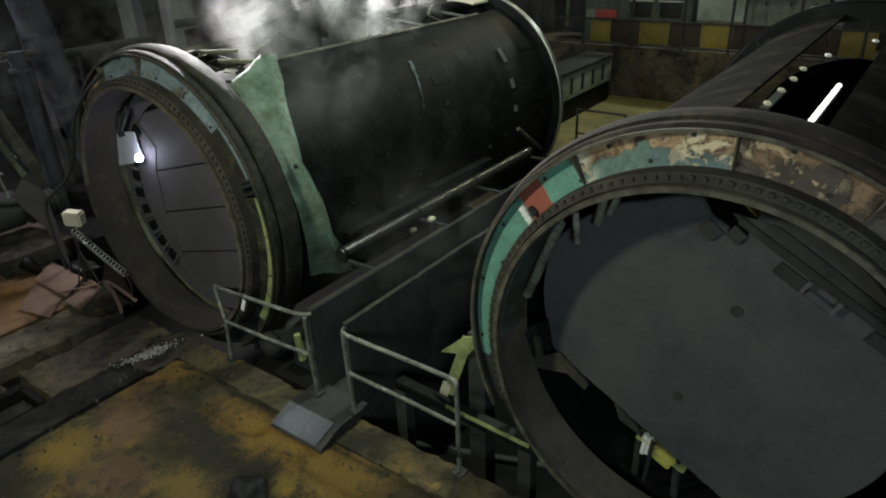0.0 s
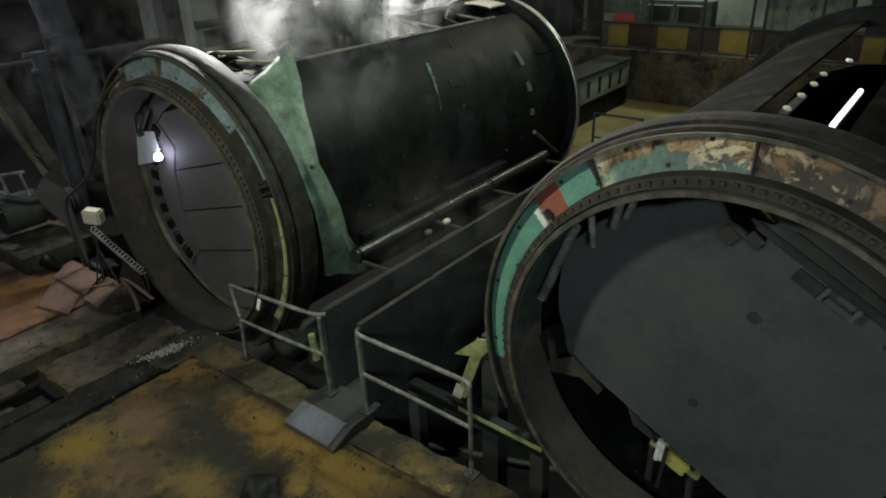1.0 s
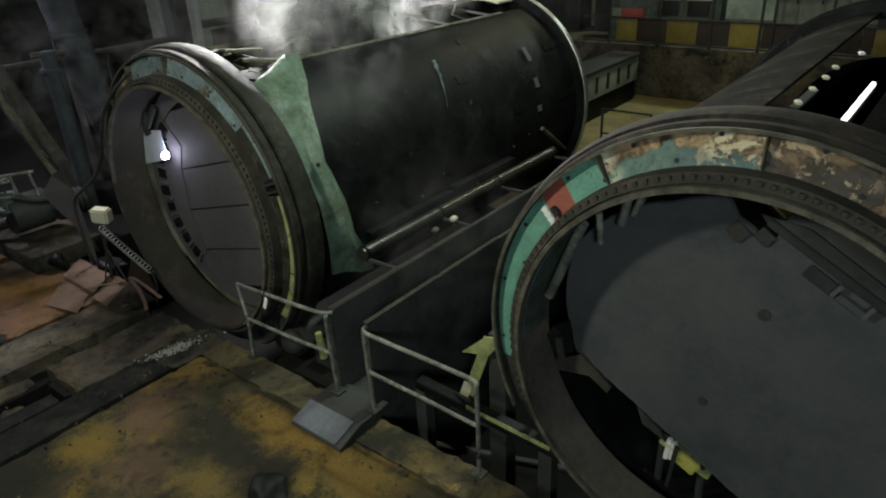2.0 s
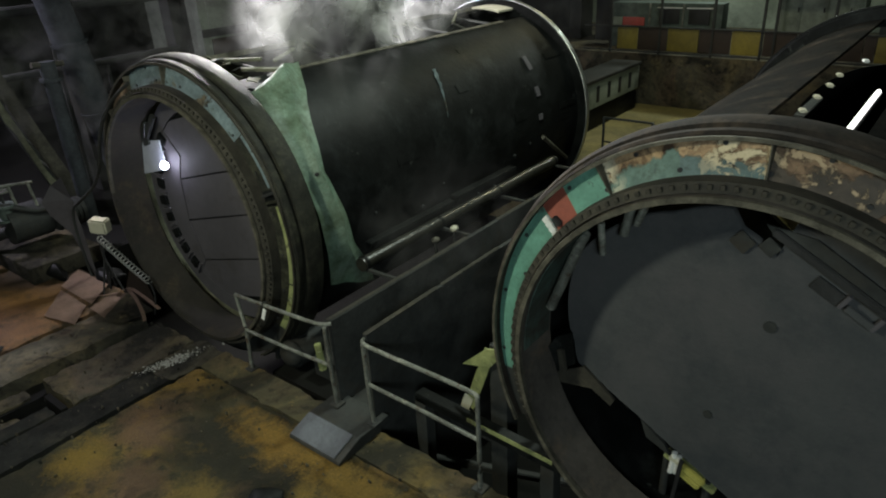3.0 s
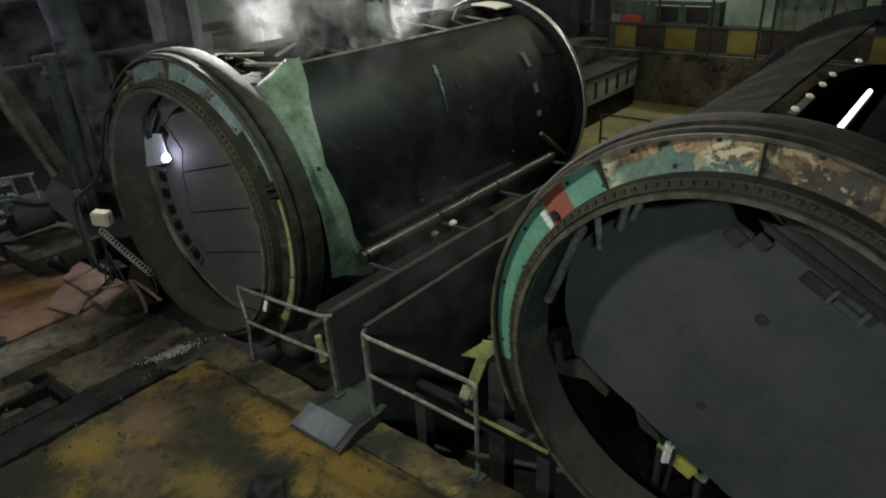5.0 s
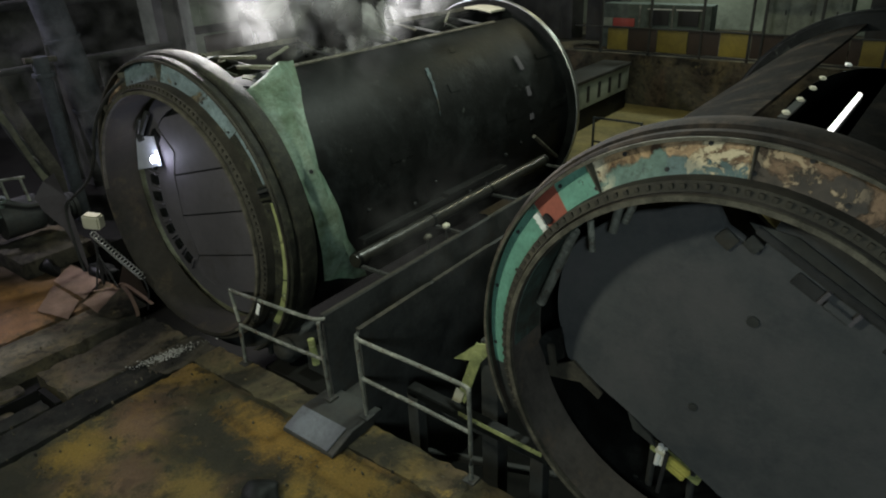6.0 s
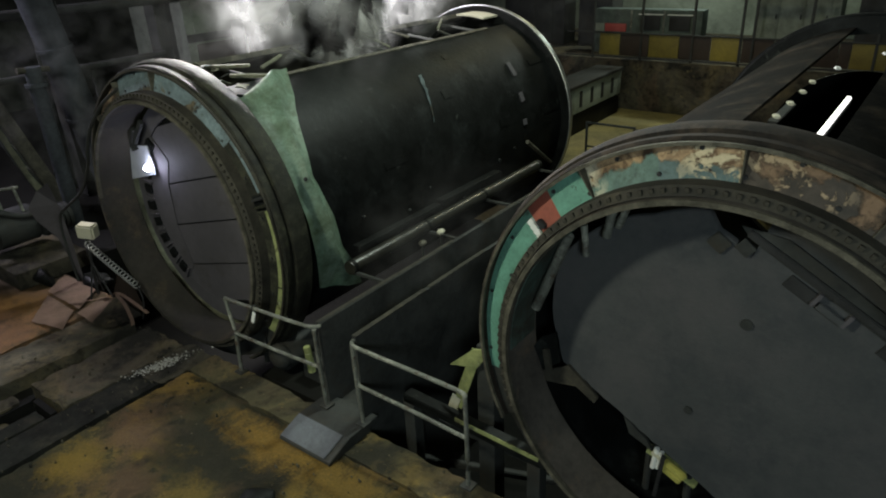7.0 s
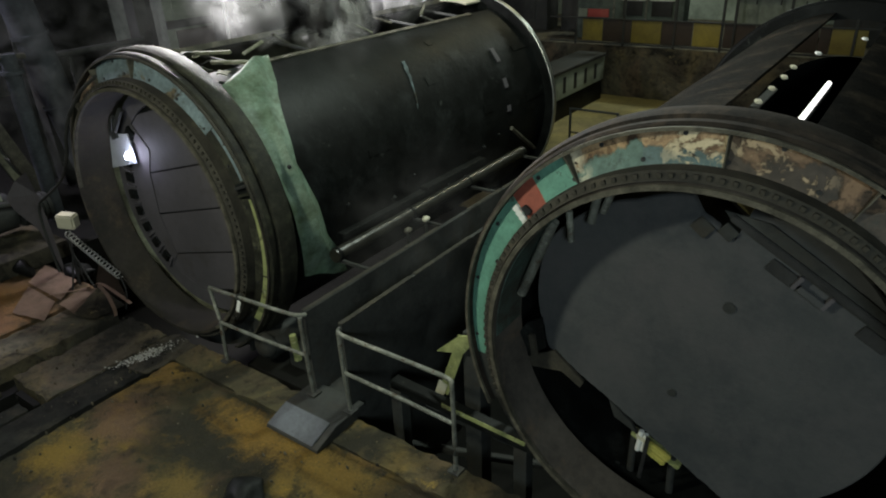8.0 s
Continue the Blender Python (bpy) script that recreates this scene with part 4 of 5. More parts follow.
for y in (0.05, 1.5, 2.9, 4.55):
    part("clip", tube(bmesh.new(), (0, y - 0.02, -0.03), (0, y + 0.02, -0.03), 0.094, 18), BLACK, pipe)
    part("bracket", box(bmesh.new(), 0.0, 0.64, y - 0.02, y + 0.02, -0.12, -0.08, 0.004), STEEL, pipe)
part("ledge", box(bmesh.new(), -0.22, -0.10, 0.3, 2.0, 0.03, 0.11, 0.01), BLACK, pipe)
part("ledge", box(bmesh.new(), -0.24, -0.10, 2.06, 3.6, 0.04, 0.14, 0.01), BLACK, pipe, "dark angle iron behind the pipe")
for x, y, z, m in ((-4.97, 6.4, 1.10, CREAM), (-4.98, 6.02, 1.08, LIP)):
    valve = thing("valve", (x, y, 0.9), "small pale valve on the trough wall", "valve", "valves on the trough wall")
    bm = bmesh.new()
    bmesh.ops.create_uvsphere(bm, u_segments=12, v_segments=8, radius=0.05, matrix=Matrix.Translation((0, 0, z - 0.9)) @ Matrix.Diagonal((1, 1.3, 0.8, 1)))
    part("cap", bm, m, valve)
    part("stem", tube(bmesh.new(), (0, 0, -0.15), (0, 0, z - 0.9), 0.02, 8), STEEL, valve)
    part("arm", tube(bmesh.new(), (0, 0, -0.12), (0.33, 0, -0.12), 0.02, 8), STEEL, valve)

motor = thing("drive_motor", (-5.65, 4.25, -1.6), "dirty drive motor in the pit behind the rail", "motor")
part("pedestal", box(bmesh.new(), -0.5, 0.75, -0.16, 0.5, 0, 1.35, 0.02), PIT, motor)
bm = bmesh.new()
tube(bm, (-0.25, 0.0, 1.62), (-0.25, 0.45, 1.62), 0.20, 20)
part("casing", bulge(bm, 0.01, 6), STEEL, motor)
bm = bmesh.new()
bmesh.ops.create_uvsphere(bm, u_segments=18, v_segments=10, radius=0.17, matrix=Matrix.Translation((-0.2, -0.04, 1.66)) @ Matrix.Diagonal((1, 0.7, 1, 1)))
part("end_cap", bm, STEEL, motor)
bm = bmesh.new()
tube(bm, (0.37, -0.05, 1.66), (0.33, -0.05, 1.99), 0.045, 12, 0.04)
part("oil_filler", bm, OLIVE, motor, "yellow-green greasy filler pipe")
part("bracket", tilted(bmesh.new(), pose(-0.52, 0.05, 1.75, 0, 14, 0), 0.06, 0.08, 0.75, 0.01), STEEL, motor)
part("terminal_box", box(bmesh.new(), 0.02, 0.32, 0.1, 0.4, 1.36, 1.62, 0.015), STEEL, motor)

brk = thing("support_bracket", (-3.22, 4.6, -1.56), "olive-painted steel bracket beside the drum", "bracket")
part("column", box(bmesh.new(), 0.02, 0.22, 0.0, 0.2, -0.04, 2.5, 0.01), STEEL, brk)
part("arm", tilted(bmesh.new(), pose(-0.08, -0.04, 2.07, 0, 19, 0), 0.12, 0.015, 0.84, 0.004), OLIVE, brk)
bm = bmesh.new()
tri = ((-0.26, 2.21), (0.03, 2.49), (0.28, 2.57), (0.07, 2.29))
u = [bm.verts.new((x, -0.075, z)) for x, z in tri]
v = [bm.verts.new((x, -0.055, z)) for x, z in tri]
bm.faces.new(u)
bm.faces.new(v[::-1])
for k in range(4):
    bm.faces.new((u[k], v[k], v[(k + 1) % 4], u[(k + 1) % 4]))
part("plate", bm, OLIVE, brk, smooth=False)
part("foot_strip", tilted(bmesh.new(), pose(-0.24, -0.052, 1.72, 0, 19, 0), 0.11, 0.012, 0.2, 0.003), CREAM, brk)
beam = thing("pit_beam", (-3.9, 4.3, -1.6), "dark beam across the pit with a pale edge", "beam")
part("web", tilted(bmesh.new(), pose(0.85, 0.0, 1.80, 0, 3, 0), 1.7, 0.14, 0.10, 0.01), BLACK, beam)
part("edge", tilted(bmesh.new(), pose(1.15, -0.074, 1.84, 0, 3, 0), 0.95, 0.008, 0.05, 0.002), OLIVE, beam)
part("leg", box(bmesh.new(), 0.0, 0.14, -0.07, 0.07, 0, 1.84, 0.01), STEEL, beam)
part("leg", box(bmesh.new(), 1.5, 1.64, -0.07, 0.07, 0, 1.74, 0.01), STEEL, beam)
for k, (z, ln) in enumerate(((-0.52, 1.3), (-0.95, 1.7))):
    part("cross_tie", tilted(bmesh.new(), pose(0.6, 0.6, 1.6 + z, 0, 0, 20 * k), ln, 0.08, 0.08, 0.01), STEEL, beam)

jack = thing("clamp_trestle", (-1.30, 4.85, -1.6), "small yellow-green trestle under the drum plate", "trestle")
part("bar", tilted(bmesh.new(), pose(0.05, 0, 1.80, 0, 24, 0), 0.5, 0.10, 0.05, 0.008), OLIVE, jack)
part("block", tilted(bmesh.new(), pose(0.10, -0.08, 1.84, 0, 27, 0), 0.22, 0.06, 0.06, 0.012), BRIGHT_YELLOW, jack, "bright yellow block")
part("block", tilted(bmesh.new(), pose(0.07, -0.08, 1.775, 0, 27, 0), 0.20, 0.06, 0.055, 0.012), BRIGHT_YELLOW, jack, "bright yellow block")
for x0, z0, x1, z1, w in ((-0.10, 1.77, -0.075, 2.0, 0.024), (-0.055, 1.78, -0.03, 1.98, 0.020)):
    part("bolt", tube(bmesh.new(), (x0, -0.08, z0), (x1, -0.08, z1), w, 10), WHITE, jack)
part("nut", tilted(bmesh.new(), pose(-0.07, -0.085, 1.93, 0, 24, 0), 0.10, 0.06, 0.03, 0.006), CREAM, jack)
part("strap", tilted(bmesh.new(), pose(-0.02, -0.13, 1.745, 0, 5, 0), 0.035, 0.02, 0.5, 0.004), RUBBER, jack)
part("leg", tube(bmesh.new(), (-0.2, 0, 0), (-0.16, 0, 1.92), 0.035, 10), STEEL, jack)
part("leg", tube(bmesh.new(), (0.25, 0, 0), (0.2, 0, 1.77), 0.035, 10), STEEL, jack)


# ---- floor clutter beside the left drum ----
def sheet(name, corners, thick, material, label, category, group=""):
    bm = bmesh.new()
    n = 8
    c = [Vector(p) for p in corners]
    g = [[bm.verts.new(c[0].lerp(c[1], i / n).lerp(c[3].lerp(c[2], i / n), j / n) + Vector((0, 0, 0.02 * noise.noise(Vector((i * 0.5 + c[0].x, j * 0.5, c[0].y)))))) for j in range(n + 1)] for i in range(n + 1)]
    for i in range(n):
        for j in range(n):
            bm.faces.new((g[i][j], g[i + 1][j], g[i + 1][j + 1], g[i][j + 1]))
    bmesh.ops.solidify(bm, geom=bm.faces[:], thickness=thick)
    return solid(name, bm, material, label, category, group)


sheet("cardboard_sheet", [(-10.60, 3.88, 0.05), (-9.62, 3.87, 0.07), (-9.26, 3.43, 0.05), (-10.27, 3.46, 0.03)], 0.012, CARD, "flat pinkish brown cardboard sheet on the floor", "cardboard", "cardboard sheets")
sheet("cardboard_sheet", [(-10.15, 3.40, 0.03), (-9.32, 3.38, 0.04), (-8.90, 3.02, 0.04), (-9.55, 2.90, 0.03)], 0.012, CARD, "worn pinkish brown cardboard sheet on the floor", "cardboard", "cardboard sheets")
sheet("cardboard_sheet", [(-9.30, 3.78, 0.06), (-9.02, 3.90, 0.10), (-8.70, 3.34, 0.04), (-9.18, 3.36, 0.05)], 0.012, CARD, "small torn cardboard flap on the floor", "cardboard", "cardboard sheets")
sheet("cardboard_sheet", [(-8.96, 3.86, 0.16), (-8.18, 3.78, 0.12), (-8.40, 3.40, 0.03), (-8.72, 3.30, 0.03)], 0.012, FLOOR_GREY, "folded dusty cardboard sheet beside the drum", "cardboard", "cardboard sheets")
sheet("cardboard_sheet", [(-9.25, 3.93, 0.02), (-8.35, 3.93, 0.02), (-8.62, 3.965, 0.40), (-9.0, 3.965, 0.46)], 0.012, DARKPANEL, "dark brown board leaning on the drum", "cardboard", "cardboard sheets")
scrap = thing("scrap_pile", (-8.9, 3.75, 0.02), "thin pale bent strips on the cardboard", "scrap")
for pts in ([(-0.30, 0.05, 0.06), (-0.08, 0.12, 0.17), (0.35, 0.09, 0.19), (0.80, 0.07, 0.13)], [(-0.06, 0.10, 0.16), (0.30, 0.02, 0.15), (0.66, -0.10, 0.08), (0.78, -0.16, 0.05)], [(-0.62, -0.35, 0.05), (-0.35, -0.02, 0.06), (-0.10, 0.11, 0.15)]):
    line = smooth_line(pts, 5)
    bm = bmesh.new()
    rail_a = [bm.verts.new(p + Vector((0.0, 0.028, 0.0))) for p in line]
    rail_b = [bm.verts.new(p + Vector((0.012, -0.028, 0.006))) for p in line]
    for k in range(len(line) - 1):
        bm.faces.new((rail_a[k], rail_a[k + 1], rail_b[k + 1], rail_b[k]))
    bmesh.ops.solidify(bm, geom=bm.faces[:], thickness=0.008)
    part("strip", bm, CARD, scrap)

stand = thing("lamp_stand", (-9.42, 3.86, 0.0), "cream lamp box on a dark tripod stand", "lamp stand")
part("pole", tube(bmesh.new(), (-0.12, 0, 0.02), (0.03, 0, 1.02), 0.02, 10), RUBBER, stand)
for a in (20, 140, 260):
    part("leg", tube(bmesh.new(), (0.22 * math.cos(radians(a)), 0.16 * math.sin(radians(a)), 0.0), (-0.04, 0, 0.55), 0.013, 8), RUBBER, stand)
bm = bmesh.new()
tilted(bm, pose(0.12, 0, 1.10, 4, 6, 30), 0.26, 0.17, 0.21, 0.025)
head = part("lamp_box", bm, CREAM, stand, "cream plastic lamp box")
part("clip", tilted(bmesh.new(), pose(-0.02, -0.03, 1.08, 0, 0, 30), 0.05, 0.05, 0.12, 0.008), STEEL, head)

coil = thing("coil_spring", (-9.41, 3.85, 0.0), "slack galvanised coil hanging towards the drum", "coil")
pts = []
for k in range(17 * 10):
    t = k / (17 * 10)
    axis = Vector((0.0, 0.0, 0.88)).lerp(Vector((1.16, 0.0, 0.52)), t) + Vector((0, 0, -0.012 * math.sin(math.pi * t)))
    w = 2 * math.pi * k / 10
    pts.append(axis + Vector((0.012 * math.cos(w), 0.042 * math.cos(w), 0.042 * math.sin(w))))
part("spiral", bent(bmesh.new(), pts, 0.009, 5), COIL, coil)
part("tail", bent(bmesh.new(), smooth_line([(1.16, 0.0, 0.52), (1.22, 0.0, 0.3), (1.12, -0.02, 0.0)], 6), 0.012, 6), RUBBER, coil)

hose = solid("hose", bent(bmesh.new(), smooth_line([(-7.72, 3.96, 3.20), (-8.16, 3.96, 2.98), (-8.55, 3.94, 2.66), (-8.80, 3.94, 2.35), (-8.98, 3.96, 2.06), (-9.45, 4.0, 1.63), (-9.95, 3.94, 1.30), (-10.15, 3.90, 1.15), (-10.2, 3.88, 0.8), (-10.15, 3.88, 0.02)], 8), 0.022, 8), STEEL, "grey hose slung from the drum rim", "hose")
bm = bmesh.new()
v = [bm.verts.new(p) for p in ((-10.30, 3.92, 1.62), (-10.45, 3.80, 1.50), (-10.58, 3.66, 1.25), (-10.52, 3.70, 1.05), (-10.30, 3.84, 0.75), (-10.12, 3.92, 0.02), (-10.06, 3.93, 0.02), (-10.10, 3.93, 0.8), (-10.18, 3.93, 1.3))]
bm.faces.new(v)
bmesh.ops.solidify(bm, geom=bm.faces[:], thickness=0.01)
solid("sheet_offcut", bm, PANEL, "curved grey offcut of sheet metal standing upright", "sheet metal", smooth=False)
for k, (x, y, s) in enumerate(((-10.9, 3.65, 0.3), (-9.9, 4.05, 0.22), (-9.2, 2.1, 0.12), (-7.62, 1.62, 0.13), (-7.64, 1.15, 0.12), (-4.2, 2.5, 0.17))):
    bm = bmesh.new()
    bmesh.ops.create_icosphere(bm, subdivisions=3, radius=s, matrix=Matrix.Translation((x, y, s * 0.2 - (0.16 if k in (3, 4) else 0))) @ Matrix.Diagonal((1.3, 0.9, 0.45, 1)))
    bulge(bm, s * 0.5, 2.2 / s * 0.4, k * 2.0)
    solid("rubble", bm, FLOOR_GREY if k in (3, 4) else BLACK, "lump of dark dirt on the floor", "rubble", "lumps of dirt")
bm = bmesh.new()
rng = random.Random(31)
for k in range(420):
    u, v = rng.gauss(0, 0.19), rng.gauss(0, 0.05)
    g = rng.choice((0.003, 0.004, 0.006, 0.006, 0.012))
    bmesh.ops.create_icosphere(bm, subdivisions=1, radius=g, matrix=Matrix.Translation((-7.02 + 0.26 * u - 0.95 * v, 3.33 + 0.95 * u + 0.26 * v, 0.008 + g * 0.3)) @ Matrix.Diagonal((1.4, 1.1, 0.6, 1)))
solid("powder", bm, POWDER, "scatter of pale powder on the steel channel", "powder", kind="stuff")
bm = bmesh.new()
tube(bm, (-5.93, 0.72, 0.02), (-5.86, 0.98, 0.02), 0.012, 6)
solid("rod", bm, POLISHED, "short thin steel rod lying on the floor", "rod")

# ---- machines in the dark beyond the left drum ----
machine = thing("pump_set", (-11.6, 3.75, 0.0), "dusty pump and valve set on a plinth", "pump")
part("plinth", box(bmesh.new(), -0.8, 0.9, -0.5, 0.6, 0, 0.28, 0.03), FLOOR_GREY, machine)
part("casing", tube(bmesh.new(), (-0.1, -0.3, 0.68), (-0.1, 0.3, 0.68), 0.30, 22), STEEL, machine)
part("motor", tube(bmesh.new(), (0.15, 0.32, 0.68), (0.15, 0.78, 0.68), 0.22, 20), STEEL, machine)
part("valve_body", tube(bmesh.new(), (-0.05, -0.25, 0.80), (-0.05, -0.25, 1.05), 0.11, 16), VALVE, machine, "dull green valve body")
for z in (0.82, 1.04):
    part("flange", tube(bmesh.new(), (-0.05, -0.25, z - 0.02), (-0.05, -0.25, z + 0.02), 0.17, 18), VALVE, machine)
part("stem", tube(bmesh.new(), (-0.05, -0.25, 1.05), (-0.05, -0.25, 1.28), 0.02, 8), STEEL, machine)
wheel = part("handwheel", bent(bmesh.new(), [(-0.05 + 0.13 * math.cos(k * 0.3142), -0.25 + 0.13 * math.sin(k * 0.3142), 1.27) for k in range(21)], 0.014, 6), RAILPAINT, machine)
for a in (0, 60, 120):
    c, q = 0.13 * math.cos(radians(a)), 0.13 * math.sin(radians(a))
    part("spoke", tube(bmesh.new(), (-0.05 - c, -0.25 - q, 1.27), (-0.05 + c, -0.25 + q, 1.27), 0.009, 6), RAILPAINT, wheel)
for k in range(6):
    part("fin", tube(bmesh.new(), (0.15, 0.36 + k * 0.07, 0.68), (0.15, 0.375 + k * 0.07, 0.68), 0.24, 20), STEEL, machine)
for x, y in ((0.05, -0.1), (0.05, 0.18)):
    part("frame_post", tube(bmesh.new(), (x, y, 0.85), (x, y - 0.05, 1.35), 0.025, 8), RAILPAINT, machine)
part("frame_bar", tube(bmesh.new(), (0.05, -0.6, 1.42), (0.05, 0.2, 1.32), 0.025, 8), RAILPAINT, machine)
part("pipe", bent(bmesh.new(), smooth_line([(-0.3, -0.9, 1.12), (0.0, -0.3, 1.05), (0.2, 0.1, 0.9), (0.3, 0.5, 0.9)], 6), 0.05, 10), STEEL, machine)
part("pipe", bent(bmesh.new(), smooth_line([(-0.5, -1.2, 0.6), (-0.4, -0.6, 0.5), (-0.1, -0.3, 0.6)], 6), 0.09, 12), STEEL, machine)

conveyor = thing("conveyor", (-13.5, 4.9, 0.0), "sloping steel conveyor with a pale peeling skirt", "conveyor")
part("stringer", tilted(bmesh.new(), pose(0, -0.10, 1.9, -72.5, 0, 0), 0.10, 3.9, 0.24, 0.01), TAN_STEEL, conveyor)
part("stringer", tilted(bmesh.new(), pose(-0.8, -0.10, 1.9, -72.5, 0, 0), 0.10, 3.9, 0.20, 0.01), STEEL, conveyor)
bm = bmesh.new()
tilted(bm, pose(0.02, -0.30, 1.8, -72.5, 0, 0), 0.02, 3.2, 0.12)
bmesh.ops.subdivide_edges(bm, edges=bm.edges[:], cuts=12, use_grid_fill=True)
part("skirt", bulge(bm, 0.06, 3.0, 2.0), LINER, conveyor, "pale peeling skirt strip")
for k in range(7):
    t = -1.6 + k * 0.52
    part("cross_bar", tube(bmesh.new(), (-0.75, -0.10 + t * 0.30, 1.9 - t * 0.954), (0.0, -0.10 + (t + 0.3) * 0.30, 1.9 - (t + 0.3) * 0.954), 0.02, 6), RAILPAINT, conveyor)
for x, y, w, lab in ((-14.3, 6.3, 0.35, "dark steel column of the hall"), (-15.5, 9.4, 0.4, "dark steel column of the hall"), (-13.0, 2.4, 0.3, "dark steel column of the hall")):
    col = thing("column", (x, y, 0), lab, "column", "hall columns")
    part("web", box(bmesh.new(), -0.02, 0.02, -w / 2, w / 2, 0, 11, 0.0), STEEL, col)
    part("flange", box(bmesh.new(), -w / 2, w / 2, -w / 2 - 0.02, -w / 2, 0, 11, 0.0), STEEL, col)
    part("flange", box(bmesh.new(), -w / 2, w / 2, w / 2, w / 2 + 0.02, 0, 11, 0.0), STEEL, col)
duct = thing("sloping_duct", (-14.0, 6.4, 0.0), "big sloping bluish sheet-metal duct", "duct")
part("casing", tube(bmesh.new(), (0, -0.59, 5.5), (0, 0.22, 0.0), 0.30, 28), DUCT, duct)
for t in (0.2, 0.45, 0.7):
    c = Vector((0, -0.59, 5.5)).lerp(Vector((0, 0.22, 0.0)), t)
    ax = Vector((0, 0.81, -5.5)).normalized() * 0.03
    part("flange", tube(bmesh.new(), c - ax, c + ax, 0.34, 28), DUCT, duct)
riser = thing("standpipe", (-12.5, 5.06, 0.0), "dusty blue-grey standpipe with a pale side branch", "pipe")
part("tube", tube(bmesh.new(), (0, 0, 0), (0, 0, 2.95), 0.13, 20), DUCT, riser)
part("flange", tube(bmesh.new(), (0, 0, 2.62), (0, 0, 2.68), 0.18, 20), DUCT, riser)
part("branch", tube(bmesh.new(), (0.0, -0.25, 2.92), (0.0, 0.27, 2.88), 0.05, 12), TAN_STEEL, riser, "pale side branch")
for k, (z, y0, y1, r) in enumerate(((2.42, 2.0, 9.0, 0.07), (3.6, 1.5, 11.0, 0.10), (4.4, 1.0, 12.0, 0.12))):
    p = thing("pipe_run", (-14.9, y0, z), "dusty pipe along the dark wall", "pipe", "wall pipes")
    part("tube", tube(bmesh.new(), (0, 0, 0), (0, y1 - y0, 0.05), r, 12), STEEL, p)
    for j in range(2):
        part("hanger", box(bmesh.new(), -0.02, 0.02, 0.9 + j * 4.3, 0.96 + j * 4.3, -z, -r + 0.01), STEEL, p)

# cabin with pale panels behind the steam
cabin = thing("cabin", (-16.2, 10.5, 0.0), "pale panelled cabin with a dark band", "cabin")
part("wall", box(bmesh.new(), -2.5, 0, 0, 7.4, 0, 4.6, 0.02), PALEWALL, cabin)
part("band", box(bmesh.new(), 0.002, 0.05, 0, 7.4, 2.42, 2.62, 0.01), STEEL, cabin)
part("band", box(bmesh.new(), 0.002, 0.05, 0, 7.4, 3.5, 3.62, 0.01), STEEL, cabin)
for k in range(5):
    part("panel", box(bmesh.new(), 0.002, 0.035, 0.25 + k * 1.42, 1.5 + k * 1.42, 2.68, 3.44, 0.008), PALEWALL, cabin)
    part("panel", box(bmesh.new(), 0.002, 0.035, 0.25 + k * 1.42, 1.5 + k * 1.42, 0.9, 2.36, 0.008), DARKPANEL if k == 0 else PALEWALL, cabin)
marks = thing("wall_marks", (-16.13, 12.5, 2.1), "illegible white painted strokes on a dark board", "sign")
part("board", box(bmesh.new(), -0.02, 0.0, -0.6, 2.6, -0.25, 0.75, 0.01), STEEL, marks)
for y, z, w, h in ((0.0, 0.25, 0.06, 0.3), (0.1, 0.45, 0.3, 0.05), (0.5, 0.1, 0.06, 0.25), (0.9, 0.35, 0.5, 0.05), (1.3, 0.1, 0.06, 0.3), (1.5, 0.3, 0.25, 0.05), (1.75, 0.05, 0.06, 0.3), (0.3, -0.1, 0.4, 0.05)):
    part("stroke", box(bmesh.new(), 0.002, 0.012, y, y + w, z, z + h), WHITE, marks)
pole = thing("pale_pole", (-15.9, 12.15, 0.0), "tall thin white pole", "pole")
part("shaft", tube(bmesh.new(), (0, 0, 0), (0, 0, 4.0), 0.035, 10), WHITE, pole)
part("base", tube(bmesh.new(), (0, 0, 0), (0, 0, 0.05), 0.12, 14), STEEL, pole)

# ---- the far platform ----
rng = random.Random(3)
fence = thing("platform_railing", (-6.0, 18.3, 1.35), "steel railing along the raised platform", "railing")
for x in (-8.4, -7.0, -5.62, -4.43, -4.14, -2.9, -1.5):
    part("post", box(bmesh.new(), x + 6 - 0.03, x + 6 + 0.03, -0.03, 0.03, 0, 1.9, 0.004), STEEL, fence)
for z in (0.06, 0.70):
    part("bar", box(bmesh.new(), -3.2, 5.2, -0.055, -0.032, z - 0.02, z + 0.02, 0.004), STEEL, fence)
x = -8.2
for w, m in ((0.6, YELLOW), (0.82, DARKPANEL), (0.83, YELLOW), (0.81, DARKPANEL), (0.76, YELLOW), (0.75, DARKPANEL), (0.6, DARKPANEL), (0.8, DARKPANEL), (0.25, DARKPANEL), (0.75, YELLOW)):
    if m:
        part("panel", box(bmesh.new(), x + 6, x + w + 6 - 0.02, 0.0, 0.025, 0.10, 0.68, 0.006), m, fence)
        x += w
desk = thing("control_desk", (-7.2, 19.2, 1.35), "row of control boards with dark screens", "control desk")
part("red_board", box(bmesh.new(), -1.25, -0.61, -0.05, 0.0, 0.61, 0.83, 0.008), REDSIGN, desk, "red board")
part("white_board", box(bmesh.new(), -1.54, -1.27, -0.05, 0.0, 0.61, 0.83, 0.008), PALEWALL, desk)
part("case", box(bmesh.new(), -1.6, 1.5, 0.01, 0.5, 0.0, 1.22, 0.02), VALVE, desk)
